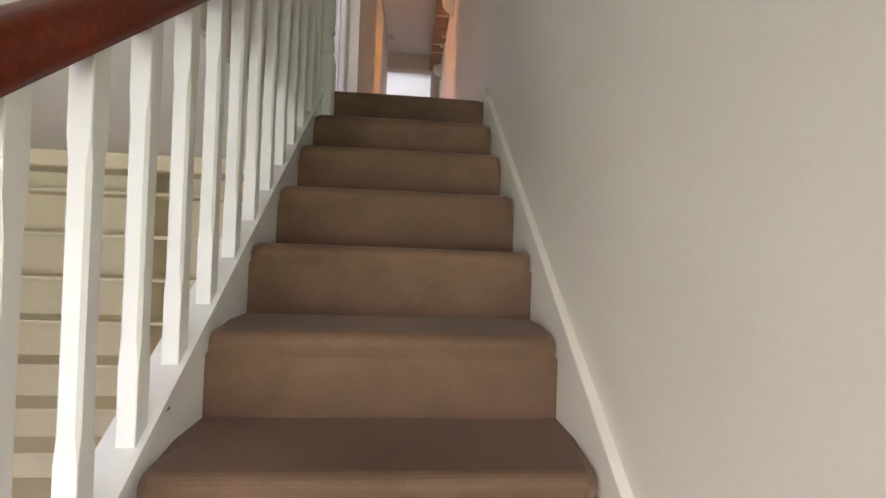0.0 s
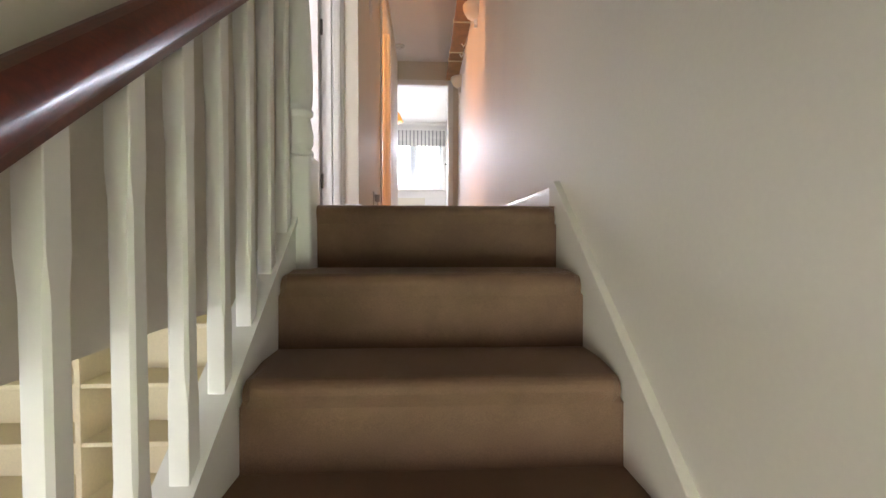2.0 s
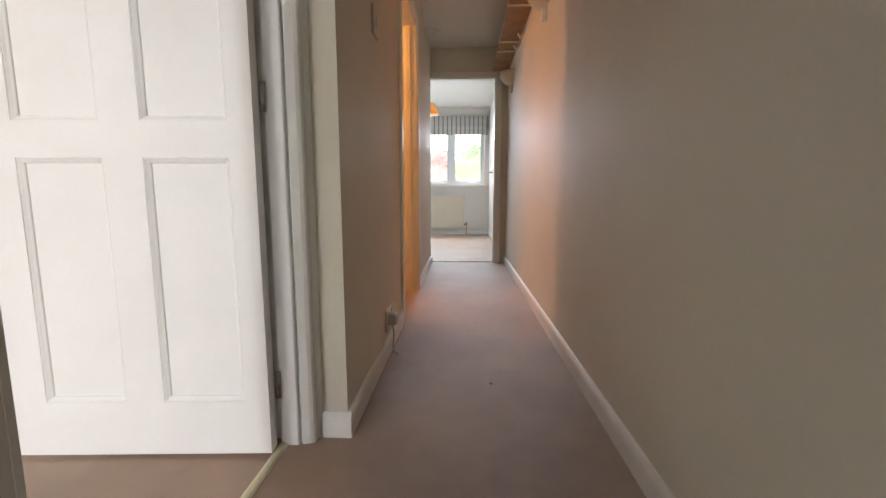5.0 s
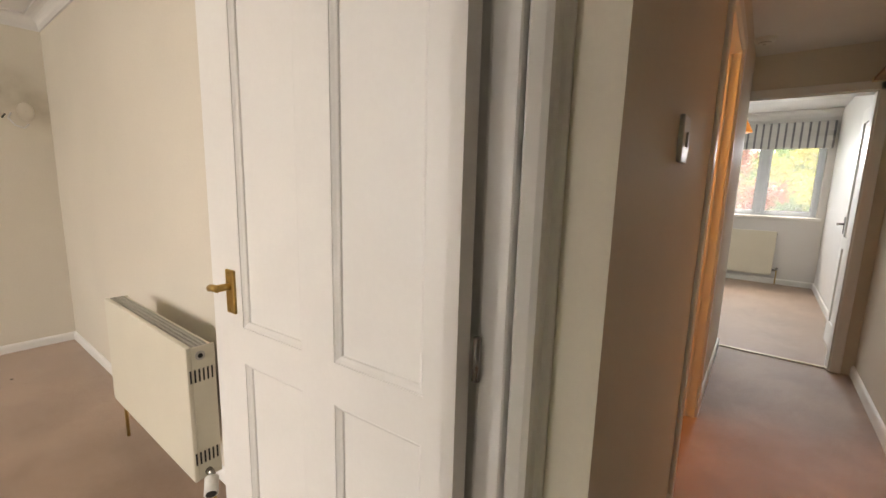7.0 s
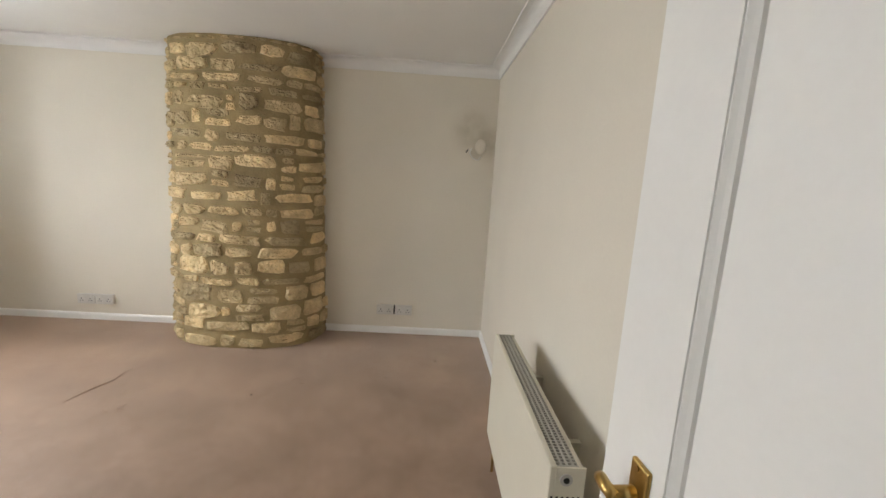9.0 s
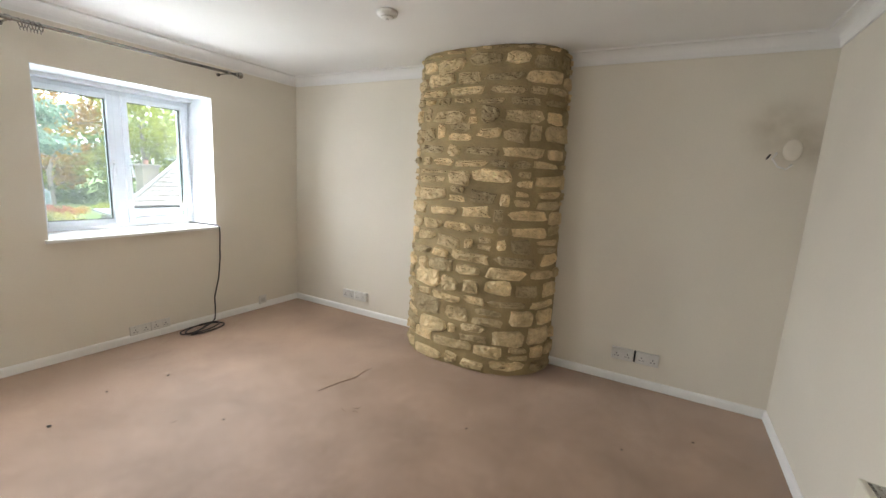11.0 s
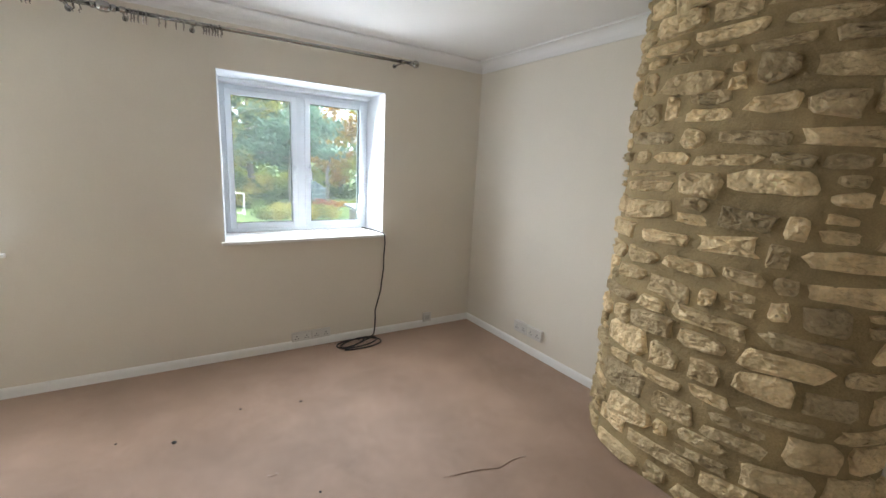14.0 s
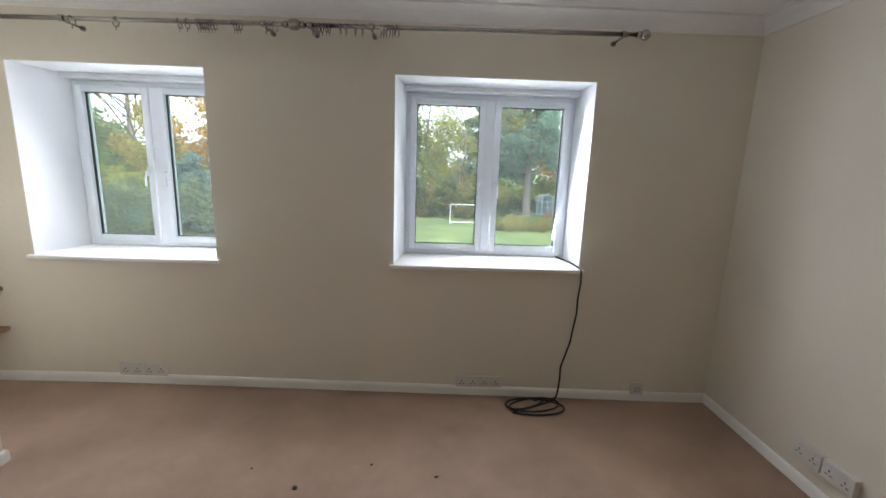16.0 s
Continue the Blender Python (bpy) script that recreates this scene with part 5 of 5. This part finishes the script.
L_SAGE = leaf("pale_grey_green_leaves", (0.17, 0.225, 0.125), (0.215, 0.26, 0.14))
L_DEEP = leaf("deep_green_leaves", (0.06, 0.105, 0.035), (0.09, 0.14, 0.04))
border("shrubbery_foliage", -9.4, 5.0, -39.5, -36.5, 3.4, 330, L_DEEP, .13, "dark green shrubbery behind the football goal", 51)
border("autumn_shrubbery_foliage", -9.0, 5.0, -37.5, -36.0, 4.2, 150, L_YELLOW, .12, "yellowing shrubs behind the football goal", 52)
border("bright_hedge_foliage", -18.5, -8.5, -49.0, -47.0, 3.6, 320, L_LIME, .13, "bright green hedge behind the greenhouse", 53)
border("pale_shrubbery_foliage", 6.5, 22.0, -27.5, -24.0, 3.6, 420, L_SAGE, .12, "pale grey-green shrubs near the house", 54)
border("flower_bed_foliage", -12.5, -7.4, -31.5, -29.5, 0.8, 90, L_YELLOW, .09, "low yellow leaved flower bed on the lawn", 56)
border("low_green_bed_foliage", -12.5, -7.0, -32.5, -30.0, 0.7, 90, L_GREEN, .09, "low green plants in the flower bed", 57)
border("gold_shrubbery_foliage", 9.0, 20.0, -30.5, -28.5, 5.2, 220, L_LIME, .13, "yellow-green shrubs near the house", 55)


def shrub(x, y, rad, h, m, n, label, seed):
    r = random.Random(seed)
    s = thing("shrub", (x, y, Z_G), label, "shrub", "garden shrubs")
    st = bmesh.new()
    lv = bmesh.new()
    for k in range(7):
        a = r.uniform(0, 6.28)
        e = Vector((x + rad * .6 * math.cos(a), y + rad * .6 * math.sin(a), Z_G + h * r.uniform(.5, .8)))
        tube([(x, y, Z_G - .02), e], .02, 5, st)
        leaves(lv, e, (rad * .55, rad * .55, h * .32), n // 7, .09, r)
    part("stems", st, M_BARK, s)
    part("foliage", lv, m, s)


shrub(-12.6, -33, .95, 1.15, L_RED, 700, "bright red shrub beside the greenhouse", 41)
shrub(-13.9, -34, .8, .9, L_ORANGE, 420, "orange leaved shrub on the lawn edge", 42)
shrub(-9.7, -34, .9, .8, L_YELLOW, 500, "yellow leaved low shrub in the flower bed", 43)
shrub(-16.4, -36, .9, .9, L_LIME, 500, "yellow-green low shrub on the lawn edge", 44)
shrub(-8.0, -36, 1.1, .9, L_GREEN, 500, "green low shrub on the lawn edge", 45)

# greenhouse
M_ALU = mat("pale_aluminium", (0.46, 0.51, 0.54), rough=0.4, metal=0.3, vary=0.05, bump=0)
M_GHG = mat("pale_greenhouse_glass", (0.11, 0.15, 0.16), rough=0.15, vary=0.1, bump=0)
GX, GY, GW, GD = -14.3, -43.0, 2.2, 1.8
gh = thing("greenhouse", (GX, GY, Z_G), "small pale aluminium framed greenhouse on the lawn", "greenhouse")
x0, x1, y0, y1, ze, zr = GX - GW / 2, GX + GW / 2, GY - GD / 2, GY + GD / 2, Z_G + 1.3, Z_G + 2.05
for yy in (y0, y1):
    part("gable_pane", prism([(x0, Z_G), (x1, Z_G), (x1, ze), (GX, zr), (x0, ze)], "y", yy - .004, yy + .004), M_GHG, gh)
part("side_pane", boxes((x0 - .004, x0 + .004, y0, y1, Z_G, ze)), M_GHG, gh)
part("side_pane", boxes((x1 - .004, x1 + .004, y0, y1, Z_G, ze)), M_GHG, gh)
for xa in (x0, x1):
    part("roof_pane", prism([(xa, ze), (GX, zr), (GX, zr + .01), (xa, ze + .01)], "y", y0, y1), M_GHG, gh)
for k in range(5):
    xx = x0 + GW * k / 4
    zt = ze + (zr - ze) * (1 - abs(xx - GX) / (GW / 2))
    part("glazing_bar", tube([(xx, y1 + .02, Z_G), (xx, y1 + .02, zt)], .025, 6), M_ALU, gh)
for zz in (Z_G + .05, Z_G + .75, ze):
    part("glazing_bar", tube([(x0, y1 + .02, zz), (x1, y1 + .02, zz)], .025, 6), M_ALU, gh)
part("ridge_bar", tube([(x0, y1 + .02, ze), (GX, y1 + .02, zr), (x1, y1 + .02, ze)], .03, 6), M_ALU, gh)
for k in range(5):
    yy = y0 + GD * k / 4
    part("rafter", tube([(x1 + .02, yy, Z_G), (x1 + .02, yy, ze), (GX, yy, zr + .02)], .02, 6), M_ALU, gh)
# goal
gl = thing("football_goal", (-5.2, -32.5, Z_G), "white tubular football goal on the lawn", "goal")
part("left_post", tube([(-6.6, -32.5, Z_G), (-6.6, -32.5, Z_G + 1.55)], .032, 8), M_PLASTIC, gl)
part("right_post", tube([(-4.2, -32.5, Z_G), (-4.2, -32.5, Z_G + 1.55)], .032, 8), M_PLASTIC, gl)
part("crossbar", tube([(-6.6, -32.5, Z_G + 1.55), (-4.2, -32.5, Z_G + 1.55)], .032, 8), M_PLASTIC, gl)
part("ground_bar", tube([(-6.6, -32.5, Z_G + .05), (-6.6, -33.6, Z_G + .05), (-4.2, -33.6, Z_G + .05), (-4.2, -32.5, Z_G + .05)], .035, 8), M_PLASTIC, gl)
part("stay", tube([(-6.6, -32.5, Z_G + 1.5), (-6.6, -33.6, Z_G + .05)], .03, 8), M_PLASTIC, gl)
part("stay", tube([(-4.2, -32.5, Z_G + 1.5), (-4.2, -33.6, Z_G + .05)], .03, 8), M_PLASTIC, gl)

# neighbouring house
M_SLATE = mat("stone_slate_roof", (0.115, 0.105, 0.095), rough=0.9, vary=0.25, scale=2, fine=0.25, fine_scale=10, bump=0.5, bump_scale=8, islands=0.3)
M_RENDER = mat("cream_house_render", (0.15, 0.135, 0.11), rough=0.9, vary=0.08, scale=1.5, bump=0.2)
M_LEAD = mat("pale_felt_roof", (0.15, 0.15, 0.15), rough=0.8, vary=0.12, scale=1.5, bump=0.2)
M_BRICK = mat("red_chimney_brick", (0.16, 0.075, 0.055), rough=0.9, vary=0.2, scale=6, bump=0.3)


def slate_course(lo_a, lo_b, hi_a, hi_b, out, wide):
    """One course of slates between two lines up a roof slope, each slate tipped a little out at its tail."""
    bm = bmesh.new()
    n = max(1, int((lo_b - lo_a).length / wide))
    for k in range(n):
        f0, f1 = (k + .03) / n, (k + .97) / n
        tip = out * rnd.uniform(.045, .07)
        q = [lo_a.lerp(lo_b, f0) + tip, lo_a.lerp(lo_b, f1) + tip, hi_a.lerp(hi_b, f1) + out * .03, hi_a.lerp(hi_b, f0) + out * .03]
        top = [bm.verts.new(p) for p in q]
        low = [bm.verts.new(p - out * .035) for p in q]
        bm.faces.new(top)
        for m in range(4):
            bm.faces.new((top[m], low[m], low[(m + 1) % 4], top[(m + 1) % 4]))
    return bm


hs = thing("neighbouring_house", (-15.2, -23.6, Z_G), "cream cottage with a pale stone slate hipped roof", "house")
part("wall", prism([(-21.0, -20.4), (-11.0, -20.4), (-14.4, -26.8), (-21.0, -26.8)], "z", Z_G, -0.66), M_RENDER, hs)
APEX = Vector((-16.2, -23.6, 2.5))
EAVES = [Vector(p) for p in ((-10.6, -20.0, -0.62), (-21.4, -20.0, -0.62), (-21.4, -27.2, -0.62), (-14.3, -27.2, -0.62))]
bm = bmesh.new()
vs = [bm.verts.new(p) for p in EAVES + [APEX]]
bm.faces.new(vs[:4])
for k in range(4):
    bm.faces.new((vs[k], vs[(k + 1) % 4], vs[4]))
rf = part("roof", bm, M_SLATE, hs)
for a, b in ((EAVES[0], EAVES[1]), (EAVES[3], EAVES[0])):
    out = (b - a).cross(APEX - a).normalized()
    out = out if out.z > 0 else -out
    for k in range(15):
        f0, f1 = k / 15.6, (k + 1.12) / 15.6
        part("slate_course", slate_course(a.lerp(APEX, f0), b.lerp(APEX, f0), a.lerp(APEX, f1), b.lerp(APEX, f1), out, .42), M_SLATE, rf)
part("hip_tiles", tube([EAVES[0] + Vector((0, 0, .06)), APEX + Vector((0, 0, .06))], .09, 8), M_LEAD, rf, "pale ridge tiles")
cm = part("chimney", boxes((-13.05, -12.3, -22.6, -21.9, -0.1, 1.1), bevel=.01), M_RENDER, rf)
part("chimney_cap", boxes((-13.13, -12.22, -22.68, -21.82, 1.1, 1.2), bevel=.01), M_SLATE, cm)
part("chimney_pot", lathe([(.12, 1.19), (.1, 1.42), (.13, 1.45), (.02, 1.45)], -12.65, -22.25, 12), M_BRICK, cm)
cm = part("chimney", boxes((-16.0, -15.2, -23.9, -23.2, 1.6, 3.4), (-16.07, -15.13, -23.97, -23.13, 3.2, 3.3), bevel=.01), M_BRICK, rf, "red brick chimney")
for xx in (-13.2, -17.4):
    w = part("window", boxes((xx - .5, xx + .5, -20.41, -20.36, -1.9, -1.1)), M_UPVC, hs)
    part("pane", boxes((xx - .43, xx - .03, -20.361, -20.354, -1.83, -1.17), (xx + .03, xx + .43, -20.361, -20.354, -1.83, -1.17)), M_GHG, w)
ln = thing("garden_lean_to", (-14.5, -19, Z_G), "low cream lean-to with a pale flat roof beside the cottage", "outbuilding")
part("wall", boxes((-20.0, -9.9, -20.39, -17.6, Z_G, -0.98)), M_RENDER, ln)
part("roof", prism([(-20.39, -0.78), (-17.3, -0.96), (-17.3, -0.87), (-20.39, -0.68)], "x", -20.2, -9.6), M_LEAD, ln)

# own house: unseen flat slab over the ceilings, added to block daylight
setting("wall_outer_roof", boxes((X_W - .4, .4, Y_S - .62, Y_BED + .4, 2.45, 2.6)), M_SLATE, "flat unseen slab over the house that keeps daylight out", "roof")
